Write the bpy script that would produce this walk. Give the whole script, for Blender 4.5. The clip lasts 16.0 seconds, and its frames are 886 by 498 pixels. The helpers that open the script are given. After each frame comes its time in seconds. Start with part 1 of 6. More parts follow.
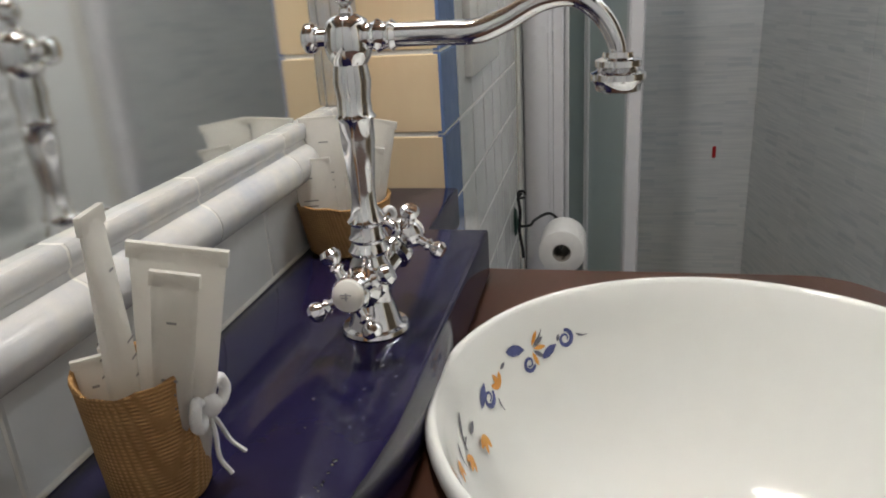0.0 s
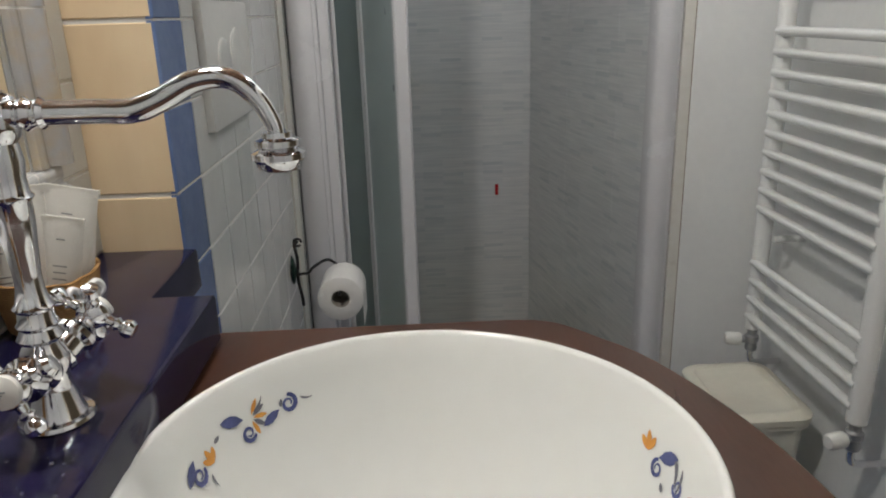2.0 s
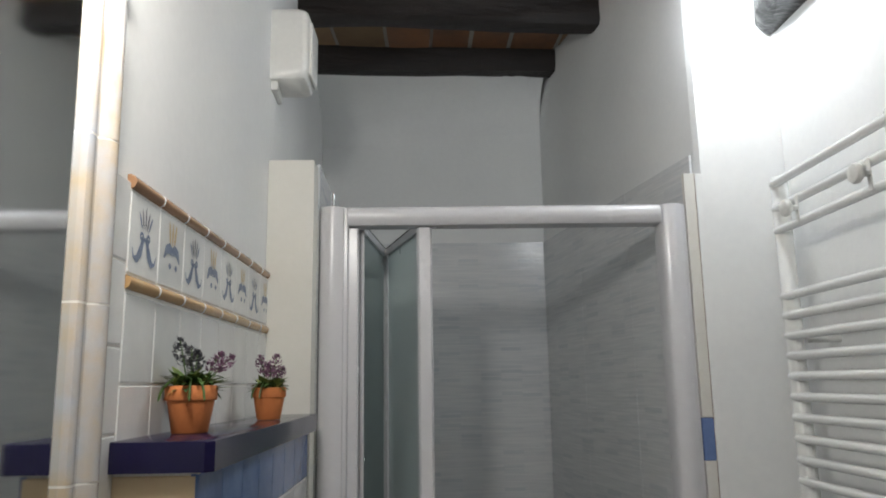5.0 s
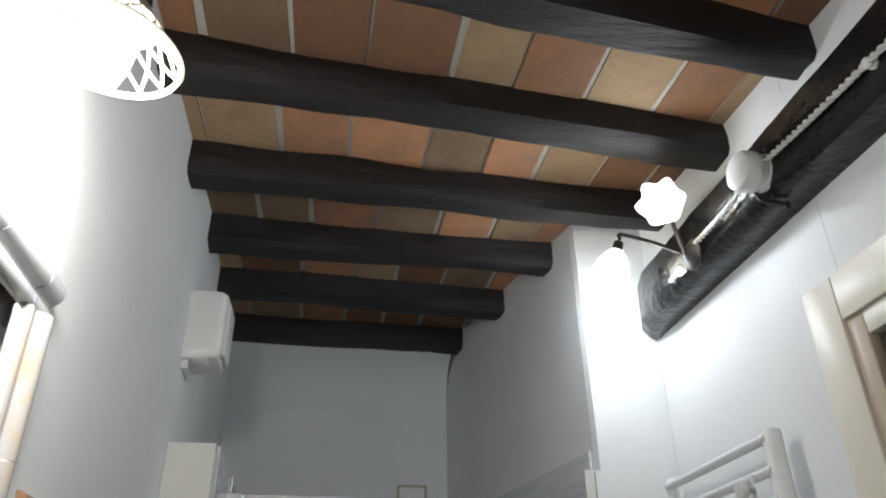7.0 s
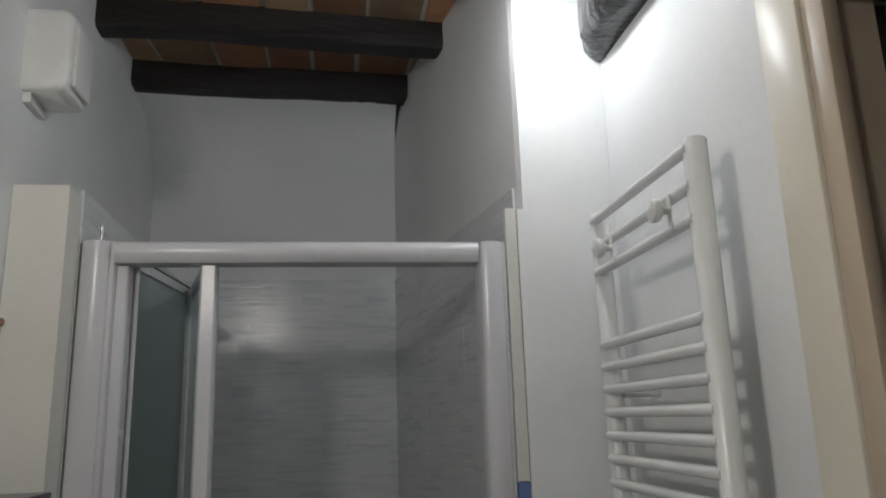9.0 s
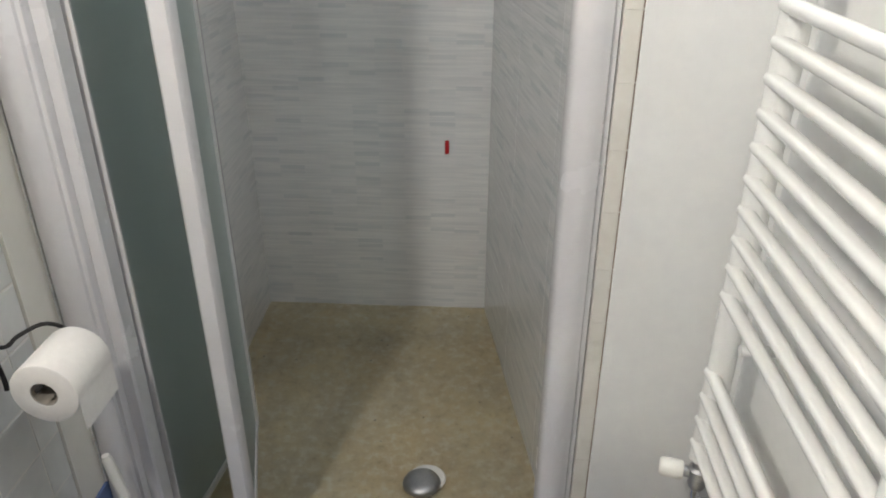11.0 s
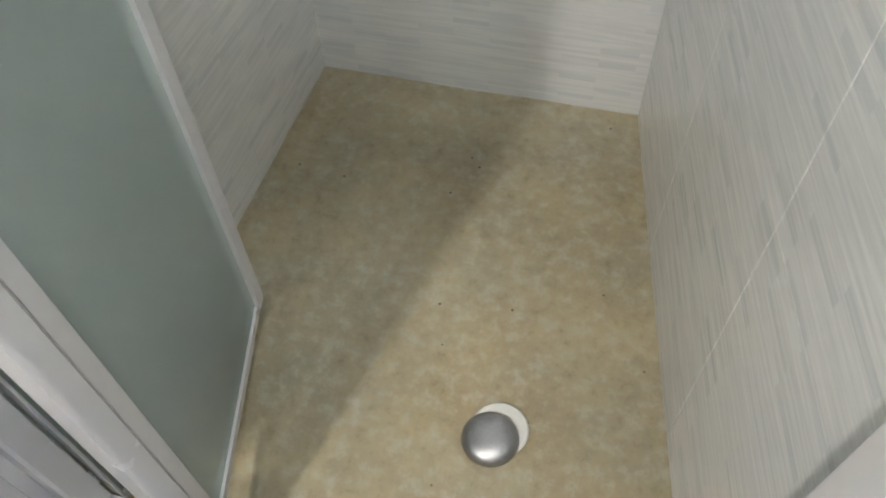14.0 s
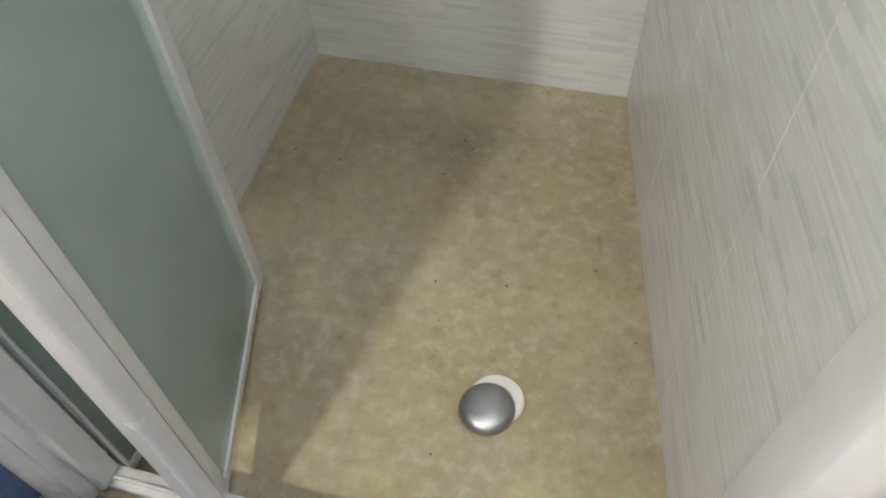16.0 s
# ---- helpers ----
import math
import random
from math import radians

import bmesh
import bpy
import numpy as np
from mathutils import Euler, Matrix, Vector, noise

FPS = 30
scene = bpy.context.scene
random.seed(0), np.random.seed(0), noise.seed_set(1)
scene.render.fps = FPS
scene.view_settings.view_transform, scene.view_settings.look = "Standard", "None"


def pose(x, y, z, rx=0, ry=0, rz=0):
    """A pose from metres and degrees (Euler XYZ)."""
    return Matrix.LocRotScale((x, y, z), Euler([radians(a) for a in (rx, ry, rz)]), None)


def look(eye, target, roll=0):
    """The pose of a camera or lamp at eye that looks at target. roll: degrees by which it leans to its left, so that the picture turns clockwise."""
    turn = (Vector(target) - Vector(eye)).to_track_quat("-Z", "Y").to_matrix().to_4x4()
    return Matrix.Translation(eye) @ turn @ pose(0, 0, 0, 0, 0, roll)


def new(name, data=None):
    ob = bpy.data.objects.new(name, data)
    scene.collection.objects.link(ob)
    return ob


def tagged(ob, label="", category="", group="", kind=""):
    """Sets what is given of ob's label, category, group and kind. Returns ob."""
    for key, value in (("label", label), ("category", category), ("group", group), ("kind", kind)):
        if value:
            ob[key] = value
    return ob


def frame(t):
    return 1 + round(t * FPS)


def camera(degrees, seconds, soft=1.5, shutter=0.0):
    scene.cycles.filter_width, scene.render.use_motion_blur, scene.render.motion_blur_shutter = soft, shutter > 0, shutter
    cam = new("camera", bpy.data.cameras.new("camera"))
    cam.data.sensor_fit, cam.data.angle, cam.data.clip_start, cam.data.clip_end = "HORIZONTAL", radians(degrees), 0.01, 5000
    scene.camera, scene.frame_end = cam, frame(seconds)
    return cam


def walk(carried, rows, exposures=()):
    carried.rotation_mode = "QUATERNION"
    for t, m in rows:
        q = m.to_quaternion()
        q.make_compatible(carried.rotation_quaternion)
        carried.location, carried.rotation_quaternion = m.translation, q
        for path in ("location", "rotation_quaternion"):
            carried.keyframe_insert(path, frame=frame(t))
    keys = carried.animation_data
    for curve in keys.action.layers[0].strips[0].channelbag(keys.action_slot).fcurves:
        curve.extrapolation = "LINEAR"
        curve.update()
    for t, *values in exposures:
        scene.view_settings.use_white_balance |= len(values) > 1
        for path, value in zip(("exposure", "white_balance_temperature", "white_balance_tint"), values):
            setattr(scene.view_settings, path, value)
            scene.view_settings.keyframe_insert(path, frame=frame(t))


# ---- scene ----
cam = camera(62.5, 16.0, soft=1.9)
PATH = [
    (0, (0.178, -0.833, 1.193), (-0.237, 0.999, 0.507), -3.5),
    (0.5, (0.191, -0.837, 1.165), (-0.104, 0.996, 0.422), -3.2),
    (1, (0.226, -0.828, 1.167), (0.103, 1.033, 0.444), -3.0),
    (1.5, (0.248, -0.825, 1.18), (0.228, 1.053, 0.49), -2.3),
    (2, (0.268, -0.823, 1.214), (0.34, 1.078, 0.597), -1.7),
    (2.5, (0.267, -0.818, 1.267), (0.372, 1.097, 0.698), -1.0),
    (3, (0.268, -0.817, 1.323), (0.383, 1.127, 0.866), -1.0),
    (3.5, (0.254, -0.821, 1.362), (0.327, 1.163, 1.121), -1.3),
    (4, (0.234, -0.828, 1.41), (0.318, 1.171, 1.413), -1.1),
    (4.2, (0.241, -0.833, 1.429), (0.29, 1.166, 1.484), -1.1),
    (4.5, (0.245, -0.839, 1.451), (0.31, 1.153, 1.608), -1.0),
    (5, (0.254, -0.848, 1.497), (0.303, 1.12, 1.864), -0.9),
    (5.2, (0.257, -0.851, 1.526), (0.308, 1.093, 1.989), -0.8),
    (7.3, (0.24, -0.922, 1.593), (0.592, 0.772, 2.597), -1.2),
    (7.5, (0.276, -0.906, 1.607), (0.683, 0.795, 2.578), -1.5),
    (8, (0.3, -0.872, 1.587), (0.854, 0.856, 2.428), -1.8),
    (8.2, (0.338, -0.829, 1.579), (0.879, 0.93, 2.362), -2.3),
    (8.5, (0.409, -0.755, 1.566), (0.798, 1.09, 2.233), -2.6),
    (9, (0.523, -0.672, 1.548), (0.798, 1.257, 1.996), -1.8),
    (9.5, (0.573, -0.638, 1.504), (0.81, 1.346, 1.42), -0.2),
    (10, (0.65, -0.457, 1.426), (0.67, 1.512, 1.046), -1.5),
    (10.2, (0.692, -0.404, 1.392), (0.668, 1.53, 0.875), -1.1),
    (12.3, (0.707, 0.266, 1.187), (0.347, 1.816, -0.024), 1.2),
    (12.5, (0.709, 0.318, 1.173), (0.296, 1.818, -0.084), 1.1),
    (13, (0.664, 0.505, 1.107), (0.272, 1.804, -0.362), -2.3),
    (13.5, (0.649, 0.583, 1.06), (0.402, 1.75, -0.545), -0.0),
    (14, (0.653, 0.676, 1.072), (0.288, 1.849, -0.506), -2.5),
    (14.5, (0.645, 0.677, 1.063), (0.289, 1.816, -0.542), -2.5),
    (15, (0.645, 0.657, 1.046), (0.306, 1.726, -0.611), -2.4),
    (15.5, (0.66, 0.631, 1.033), (0.312, 1.678, -0.634), -3.6),
    (16, (0.66, 0.629, 1.072), (0.316, 1.805, -0.509), -2.5),
]
walk(cam, [(t, look(eye, target, roll)) for t, eye, target, roll in PATH],
     [(0, 1.25, 6500, 10), (1.0, 0.95, 6500, 10), (1.5, 0.92, 6500, 10), (2.5, 1.42, 6480, 10), (3, 1.52, 6450, 10), (4, 1.2, 6400, 9), (5.2, 0.45, 6400, 9), (7.3, 0.0, 6200, 9), (8.5, -0.27, 6350, 10), (9.5, 0.33, 6550, 10), (10.2, 1.3, 6700, 10), (12.3, 2.6, 6650, 9), (16, 2.87, 6750, 8)])


# ---- world and lamps ----
world = bpy.data.worlds.new("night")
scene.world = world
world.use_nodes = True
world.node_tree.nodes["Background"].inputs[0].default_value = (0.02, 0.025, 0.035, 1)
world.node_tree.nodes["Background"].inputs[1].default_value = 0.3


def bulb_light(name, place, watts, colour, size=0.022):
    data = bpy.data.lights.new(name, "POINT")
    data.energy, data.color, data.shadow_soft_size = watts, colour, size
    ob = new(name, data)
    ob.location = place
    return ob


PENDANT = Vector((-0.006, -0.345, 2.105))
FLOWER_A = Vector((0.942, 0.335, 2.45))
FLOWER_B = Vector((0.928, 0.61, 2.445))
WHITE = (1.0, 0.955, 0.9)
bulb_light("pendant_bulb_light", PENDANT + Vector((0.015, 0, -0.055)), 12.0, WHITE, 0.06)
bulb_light("flower_bulb_light", FLOWER_A + Vector((-0.035, -0.045, -0.03)), 2.2, (0.9, 0.95, 1.0))
bulb_light("flower_bulb_light", FLOWER_B + Vector((-0.02, 0.03, -0.05)), 4.0, (0.9, 0.95, 1.0))


# ---- materials ----
def rgba(c):
    return (c[0], c[1], c[2], 1.0)


def surface(name, base, rough=0.5, second=None, scale=8.0, fine=90.0, bump=0.05, metal=0.0, coat=0.0, stretch=(1, 1, 1), spread=1.0, island=0.0, objrand=0.0, transmission=0.0, ior=1.45, sheen=0.0):
    """A painted, fired, wooden or metal surface with variation at two scales."""
    m = bpy.data.materials.new(name)
    m.use_nodes = True
    nt = m.node_tree
    b = nt.nodes["Principled BSDF"]
    link = nt.links.new
    geo = nt.nodes.new("ShaderNodeNewGeometry")
    mp = nt.nodes.new("ShaderNodeMapping")
    mp.inputs["Scale"].default_value = stretch
    link(geo.outputs["Position"], mp.inputs["Vector"])
    n1 = nt.nodes.new("ShaderNodeTexNoise")
    n1.inputs["Scale"].default_value = scale
    n1.inputs["Detail"].default_value = 6
    n2 = nt.nodes.new("ShaderNodeTexNoise")
    n2.inputs["Scale"].default_value = fine
    n2.inputs["Detail"].default_value = 3
    for n in (n1, n2):
        link(mp.outputs[0], n.inputs["Vector"])
    second = second or tuple(c * 0.86 for c in base)
    ramp = nt.nodes.new("ShaderNodeValToRGB")
    ramp.color_ramp.elements[0].position = 0.5 - 0.22 * spread
    ramp.color_ramp.elements[1].position = 0.5 + 0.22 * spread
    ramp.color_ramp.elements[0].color = rgba(second)
    ramp.color_ramp.elements[1].color = rgba(base)
    mixv = nt.nodes.new("ShaderNodeMath")
    mixv.operation = "MULTIPLY_ADD"
    mixv.inputs[1].default_value = 0.3
    link(n2.outputs[0], mixv.inputs[0])
    sc = nt.nodes.new("ShaderNodeMath")
    sc.operation = "MULTIPLY"
    sc.inputs[1].default_value = 0.7
    link(n1.outputs[0], sc.inputs[0])
    link(sc.outputs[0], mixv.inputs[2])
    link(mixv.outputs[0], ramp.inputs[0])
    col = ramp.outputs[0]
    if island or objrand:
        src = geo.outputs["Random Per Island"] if island else nt.nodes.new("ShaderNodeObjectInfo").outputs["Random"]
        amt = island or objrand
        hsv = nt.nodes.new("ShaderNodeHueSaturation")
        mr = nt.nodes.new("ShaderNodeMapRange")
        mr.inputs["To Min"].default_value, mr.inputs["To Max"].default_value = 1 - amt, 1 + amt
        link(src, mr.inputs[0])
        link(mr.outputs[0], hsv.inputs["Value"])
        link(col, hsv.inputs["Color"])
        col = hsv.outputs[0]
    link(col, b.inputs["Base Color"])
    rr = nt.nodes.new("ShaderNodeMapRange")
    rr.inputs["To Min"].default_value, rr.inputs["To Max"].default_value = max(0.02, rough - 0.08), min(1, rough + 0.1)
    link(n1.outputs[0], rr.inputs[0])
    link(rr.outputs[0], b.inputs["Roughness"])
    b.inputs["Metallic"].default_value = metal
    b.inputs["Coat Weight"].default_value = coat
    b.inputs["Coat Roughness"].default_value = 0.08
    b.inputs["Transmission Weight"].default_value = transmission
    b.inputs["IOR"].default_value = ior
    if bump:
        bp = nt.nodes.new("ShaderNodeBump")
        bp.inputs["Strength"].default_value = bump
        bp.inputs["Distance"].default_value = 0.01
        link(mixv.outputs[0], bp.inputs["Height"])
        link(bp.outputs[0], b.inputs["Normal"])
    return m


def glow(name, colour, strength):
    m = bpy.data.materials.new(name)
    m.use_nodes = True
    b = m.node_tree.nodes["Principled BSDF"]
    b.inputs["Base Color"].default_value = rgba(colour)
    b.inputs["Emission Color"].default_value = rgba(colour)
    b.inputs["Emission Strength"].default_value = strength
    return m


def milk_glass(name, colour):
    m = bpy.data.materials.new(name)
    m.use_nodes = True
    nt = m.node_tree
    b = nt.nodes["Principled BSDF"]
    b.inputs["Base Color"].default_value = rgba(colour)
    b.inputs["Roughness"].default_value = 0.25
    tr = nt.nodes.new("ShaderNodeBsdfTranslucent")
    tr.inputs[0].default_value = rgba(colour)
    mx = nt.nodes.new("ShaderNodeMixShader")
    mx.inputs[0].default_value = 0.55
    nt.links.new(b.outputs[0], mx.inputs[1])
    nt.links.new(tr.outputs[0], mx.inputs[2])
    nt.links.new(mx.outputs[0], nt.nodes["Material Output"].inputs[0])
    return m


def shower_tile_material():
    """Pale grey glazed tile with short bluish dashes laid in columns."""
    m = bpy.data.materials.new("dashed_shower_tile")
    m.use_nodes = True
    nt = m.node_tree
    link = nt.links.new
    b = nt.nodes["Principled BSDF"]
    geo = nt.nodes.new("ShaderNodeNewGeometry")
    sep = nt.nodes.new("ShaderNodeSeparateXYZ")
    link(geo.outputs["Position"], sep.inputs[0])

    def math_node(op, a, c=None):
        n = nt.nodes.new("ShaderNodeMath")
        n.operation = op
        for i, v in enumerate((a, c)):
            if v is None:
                continue
            if isinstance(v, (int, float)):
                n.inputs[i].default_value = v
            else:
                link(v, n.inputs[i])
        return n.outputs[0]

    u = math_node("ADD", sep.outputs[0], sep.outputs[1])
    wob = nt.nodes.new("ShaderNodeTexNoise")
    wob.inputs["Scale"].default_value = 9
    link(geo.outputs["Position"], wob.inputs["Vector"])
    uw = math_node("ADD", u, math_node("MULTIPLY", math_node("SUBTRACT", wob.outputs[0], 0.5), 0.012))
    cu = math_node("FLOOR", math_node("DIVIDE", uw, 0.0775))

    def dashes(height, limit, seed):
        zz = math_node("ADD", math_node("DIVIDE", sep.outputs[2], height), math_node("MULTIPLY", cu, 0.37))
        comb = nt.nodes.new("ShaderNodeCombineXYZ")
        link(cu, comb.inputs[0])
        link(math_node("FLOOR", zz), comb.inputs[1])
        comb.inputs[2].default_value = seed
        wn = nt.nodes.new("ShaderNodeTexWhiteNoise")
        link(comb.outputs[0], wn.inputs["Vector"])
        fr = math_node("FRACT", zz)
        inside = math_node("MULTIPLY", math_node("GREATER_THAN", fr, 0.12), math_node("LESS_THAN", fr, 0.88))
        mr = nt.nodes.new("ShaderNodeMapRange")
        mr.inputs["From Min"].default_value, mr.inputs["From Max"].default_value = limit, 1.0
        link(wn.outputs["Value"], mr.inputs[0])
        return math_node("MULTIPLY", mr.outputs[0], inside)

    d = math_node("MAXIMUM", dashes(0.0165, 0.72, 3.0), math_node("MULTIPLY", dashes(0.0075, 0.6, 8.0), 0.25))
    streak = nt.nodes.new("ShaderNodeTexNoise")
    streak.inputs["Scale"].default_value = 1.0
    streak.inputs["Detail"].default_value = 4
    mp = nt.nodes.new("ShaderNodeMapping")
    mp.inputs["Scale"].default_value = (7, 7, 160)
    link(geo.outputs["Position"], mp.inputs[0])
    link(mp.outputs[0], streak.inputs["Vector"])
    ramp = nt.nodes.new("ShaderNodeValToRGB")
    ramp.color_ramp.elements[0].position, ramp.color_ramp.elements[1].position = 0.35, 0.65
    ramp.color_ramp.elements[0].color = (0.62, 0.635, 0.645, 1)
    ramp.color_ramp.elements[1].color = (0.71, 0.72, 0.72, 1)
    link(streak.outputs[0], ramp.inputs[0])
    mix = nt.nodes.new("ShaderNodeMix")
    mix.data_type = "RGBA"
    link(math_node("MULTIPLY", d, 0.3), mix.inputs[0])
    link(ramp.outputs[0], mix.inputs[6])
    mix.inputs[7].default_value = (0.33, 0.4, 0.45, 1)
    link(mix.outputs[2], b.inputs["Base Color"])
    b.inputs["Roughness"].default_value = 0.16
    bp = nt.nodes.new("ShaderNodeBump")
    bp.inputs["Strength"].default_value = 0.22
    bp.inputs["Distance"].default_value = 0.004
    link(streak.outputs[0], bp.inputs["Height"])
    link(bp.outputs[0], b.inputs["Normal"])
    return m


def resin_material():
    """Trowelled ochre resin: cloudy patches, pale specks and hairline cracks."""
    m = surface("ochre_resin_floor", (0.76, 0.67, 0.45), 0.4, (0.58, 0.53, 0.4), 5.5, 38, 0.2, spread=0.8)
    nt = m.node_tree
    b = nt.nodes["Principled BSDF"]
    src = b.inputs["Base Color"].links[0].from_socket
    geo = nt.nodes.new("ShaderNodeNewGeometry")
    warm = nt.nodes.new("ShaderNodeTexNoise")
    warm.inputs["Scale"].default_value = 2.6
    warm.inputs["Detail"].default_value = 3
    speck = nt.nodes.new("ShaderNodeTexNoise")
    speck.inputs["Scale"].default_value = 36
    speck.inputs["Detail"].default_value = 8
    speck.inputs["Roughness"].default_value = 0.7
    pit = nt.nodes.new("ShaderNodeTexVoronoi")
    pit.inputs["Scale"].default_value = 17
    for n in (warm, speck, pit):
        nt.links.new(geo.outputs["Position"], n.inputs["Vector"])

    def over(col, mask, colour, lo, hi, amount):
        mr = nt.nodes.new("ShaderNodeMapRange")
        mr.inputs["From Min"].default_value, mr.inputs["From Max"].default_value = lo, hi
        mr.inputs["To Max"].default_value = amount
        nt.links.new(mask, mr.inputs[0])
        mx = nt.nodes.new("ShaderNodeMix")
        mx.data_type = "RGBA"
        nt.links.new(mr.outputs[0], mx.inputs[0])
        nt.links.new(col, mx.inputs[6])
        mx.inputs[7].default_value = rgba(colour)
        return mx.outputs[2]

    col = over(src, warm.outputs[0], (0.6, 0.45, 0.22), 0.5, 0.72, 0.45)
    col = over(col, speck.outputs[0], (0.8, 0.79, 0.68), 0.49, 0.66, 0.75)
    col = over(col, speck.outputs[0], (0.36, 0.29, 0.17), 0.44, 0.3, 0.45)
    col = over(col, pit.outputs["Distance"], (0.08, 0.07, 0.06), 0.055, 0.03, 0.8)
    nt.links.new(col, b.inputs["Base Color"])
    return m


def frosted_material():
    """Frosted glass: part of the light goes through, part is scattered."""
    m = surface("frosted_green_glass", (0.8, 0.89, 0.89), 0.3, (0.76, 0.86, 0.86), 6, 120, 0.03, transmission=1.0, ior=1.2)
    nt = m.node_tree
    b = nt.nodes["Principled BSDF"]
    d = nt.nodes.new("ShaderNodeBsdfDiffuse")
    d.inputs[0].default_value = (0.55, 0.57, 0.565, 1)
    tl = nt.nodes.new("ShaderNodeBsdfTranslucent")
    tl.inputs[0].default_value = (0.695, 0.765, 0.755, 1)
    both = nt.nodes.new("ShaderNodeMixShader")
    both.inputs[0].default_value = 0.5
    nt.links.new(d.outputs[0], both.inputs[1])
    nt.links.new(tl.outputs[0], both.inputs[2])
    clear = nt.nodes.new("ShaderNodeBsdfTransparent")
    clear.inputs[0].default_value = (0.84, 0.9, 0.89, 1)
    core = nt.nodes.new("ShaderNodeMixShader")
    core.inputs[0].default_value = 0.48
    mx = nt.nodes.new("ShaderNodeMixShader")
    mx.inputs[0].default_value = 0.7
    nt.links.new(b.outputs[0], mx.inputs[1])
    nt.links.new(both.outputs[0], mx.inputs[2])
    nt.links.new(mx.outputs[0], core.inputs[1])
    nt.links.new(clear.outputs[0], core.inputs[2])
    nt.links.new(core.outputs[0], nt.nodes["Material Output"].inputs[0])
    return m


def woven(m, pitch):
    """Adds a plain weave of threads to a cloth material."""
    nt = m.node_tree
    b = nt.nodes["Principled BSDF"]
    geo = nt.nodes.new("ShaderNodeNewGeometry")
    turn = nt.nodes.new("ShaderNodeMapping")
    turn.inputs["Rotation"].default_value = (0, 0, 0.7)
    nt.links.new(geo.outputs["Position"], turn.inputs[0])
    waves = []
    for axis in ("X", "Z"):
        w = nt.nodes.new("ShaderNodeTexWave")
        w.bands_direction = axis
        w.inputs["Scale"].default_value = 2 * math.pi / (20 * pitch)
        w.inputs["Distortion"].default_value = 0.35
        w.inputs["Detail Scale"].default_value = 3
        nt.links.new(turn.outputs[0], w.inputs["Vector"])
        waves.append(w.outputs["Fac"])
    both = nt.nodes.new("ShaderNodeMath")
    both.operation = "MULTIPLY"
    nt.links.new(waves[0], both.inputs[0])
    nt.links.new(waves[1], both.inputs[1])
    mix = nt.nodes.new("ShaderNodeMix")
    mix.data_type = "RGBA"
    mix.blend_type = "MULTIPLY"
    mix.inputs[0].default_value = 0.55
    ramp = nt.nodes.new("ShaderNodeValToRGB")
    ramp.color_ramp.elements[0].color = (0.42, 0.36, 0.3, 1)
    ramp.color_ramp.elements[1].color = (1, 1, 1, 1)
    ramp.color_ramp.elements[1].position = 0.6
    nt.links.new(both.outputs[0], ramp.inputs[0])
    nt.links.new(b.inputs["Base Color"].links[0].from_socket, mix.inputs[6])
    nt.links.new(ramp.outputs[0], mix.inputs[7])
    nt.links.new(mix.outputs[2], b.inputs["Base Color"])
    bp = nt.nodes.new("ShaderNodeBump")
    bp.inputs["Strength"].default_value = 0.8
    bp.inputs["Distance"].default_value = 0.0012
    nt.links.new(both.outputs[0], bp.inputs["Height"])
    nt.links.new(bp.outputs[0], b.inputs["Normal"])
    return m


def lucent(m, colour, amount):
    """Lets part of the light through a thin plastic or paper wall."""
    nt = m.node_tree
    tr = nt.nodes.new("ShaderNodeBsdfTranslucent")
    tr.inputs[0].default_value = rgba(colour)
    mx = nt.nodes.new("ShaderNodeMixShader")
    mx.inputs[0].default_value = amount
    nt.links.new(nt.nodes["Principled BSDF"].outputs[0], mx.inputs[1])
    nt.links.new(tr.outputs[0], mx.inputs[2])
    nt.links.new(mx.outputs[0], nt.nodes["Material Output"].inputs[0])
    return m


PLASTER = surface("white_plaster", (0.78, 0.79, 0.78), 0.85, (0.7, 0.71, 0.71), 3.0, 60, 0.12)
PLASTER_WARM = surface("cream_plaster", (0.76, 0.75, 0.7), 0.85, (0.7, 0.69, 0.63), 4.0, 70, 0.15)
CREAM_TILE = surface("cream_glazed_tile", (0.74, 0.6, 0.4), 0.16, (0.66, 0.5, 0.32), 16, 50, 0.05, objrand=0.05, stretch=(1, 1, 0.3))
BLUE_TILE = surface("blue_glazed_tile", (0.15, 0.22, 0.42), 0.14, (0.1, 0.16, 0.33), 22, 90, 0.05, objrand=0.12)
WHITE_TILE = surface("white_glazed_tile", (0.72, 0.73, 0.71), 0.13, (0.64, 0.65, 0.64), 12, 60, 0.05, objrand=0.04)
GROUT = surface("pale_grout", (0.74, 0.73, 0.69), 0.9, (0.64, 0.62, 0.57), 20, 200, 0.2)
NAVY_SLAB = surface("navy_glazed_slab", (0.011, 0.009, 0.04), 0.12, (0.008, 0.007, 0.029), 10, 60, 0.03)
SHOWER_TILE = shower_tile_material()
RESIN = resin_material()
BLUE_FLOOR = surface("slate_blue_floor_tile", (0.17, 0.23, 0.36), 0.25, (0.11, 0.16, 0.28), 14, 70, 0.06, objrand=0.12)
FLOOR_GROUT = surface("sand_floor_grout", (0.55, 0.47, 0.36), 0.9, None, 30, 200, 0.2)
MARBLE = surface("beige_threshold_stone", (0.5, 0.42, 0.3), 0.4, (0.32, 0.26, 0.18), 14, 90, 0.1)
WOOD_COUNTER = surface("walnut_stained_wood", (0.075, 0.03, 0.016), 0.3, (0.045, 0.018, 0.01), 3, 26, 0.04, stretch=(9, 2, 2))
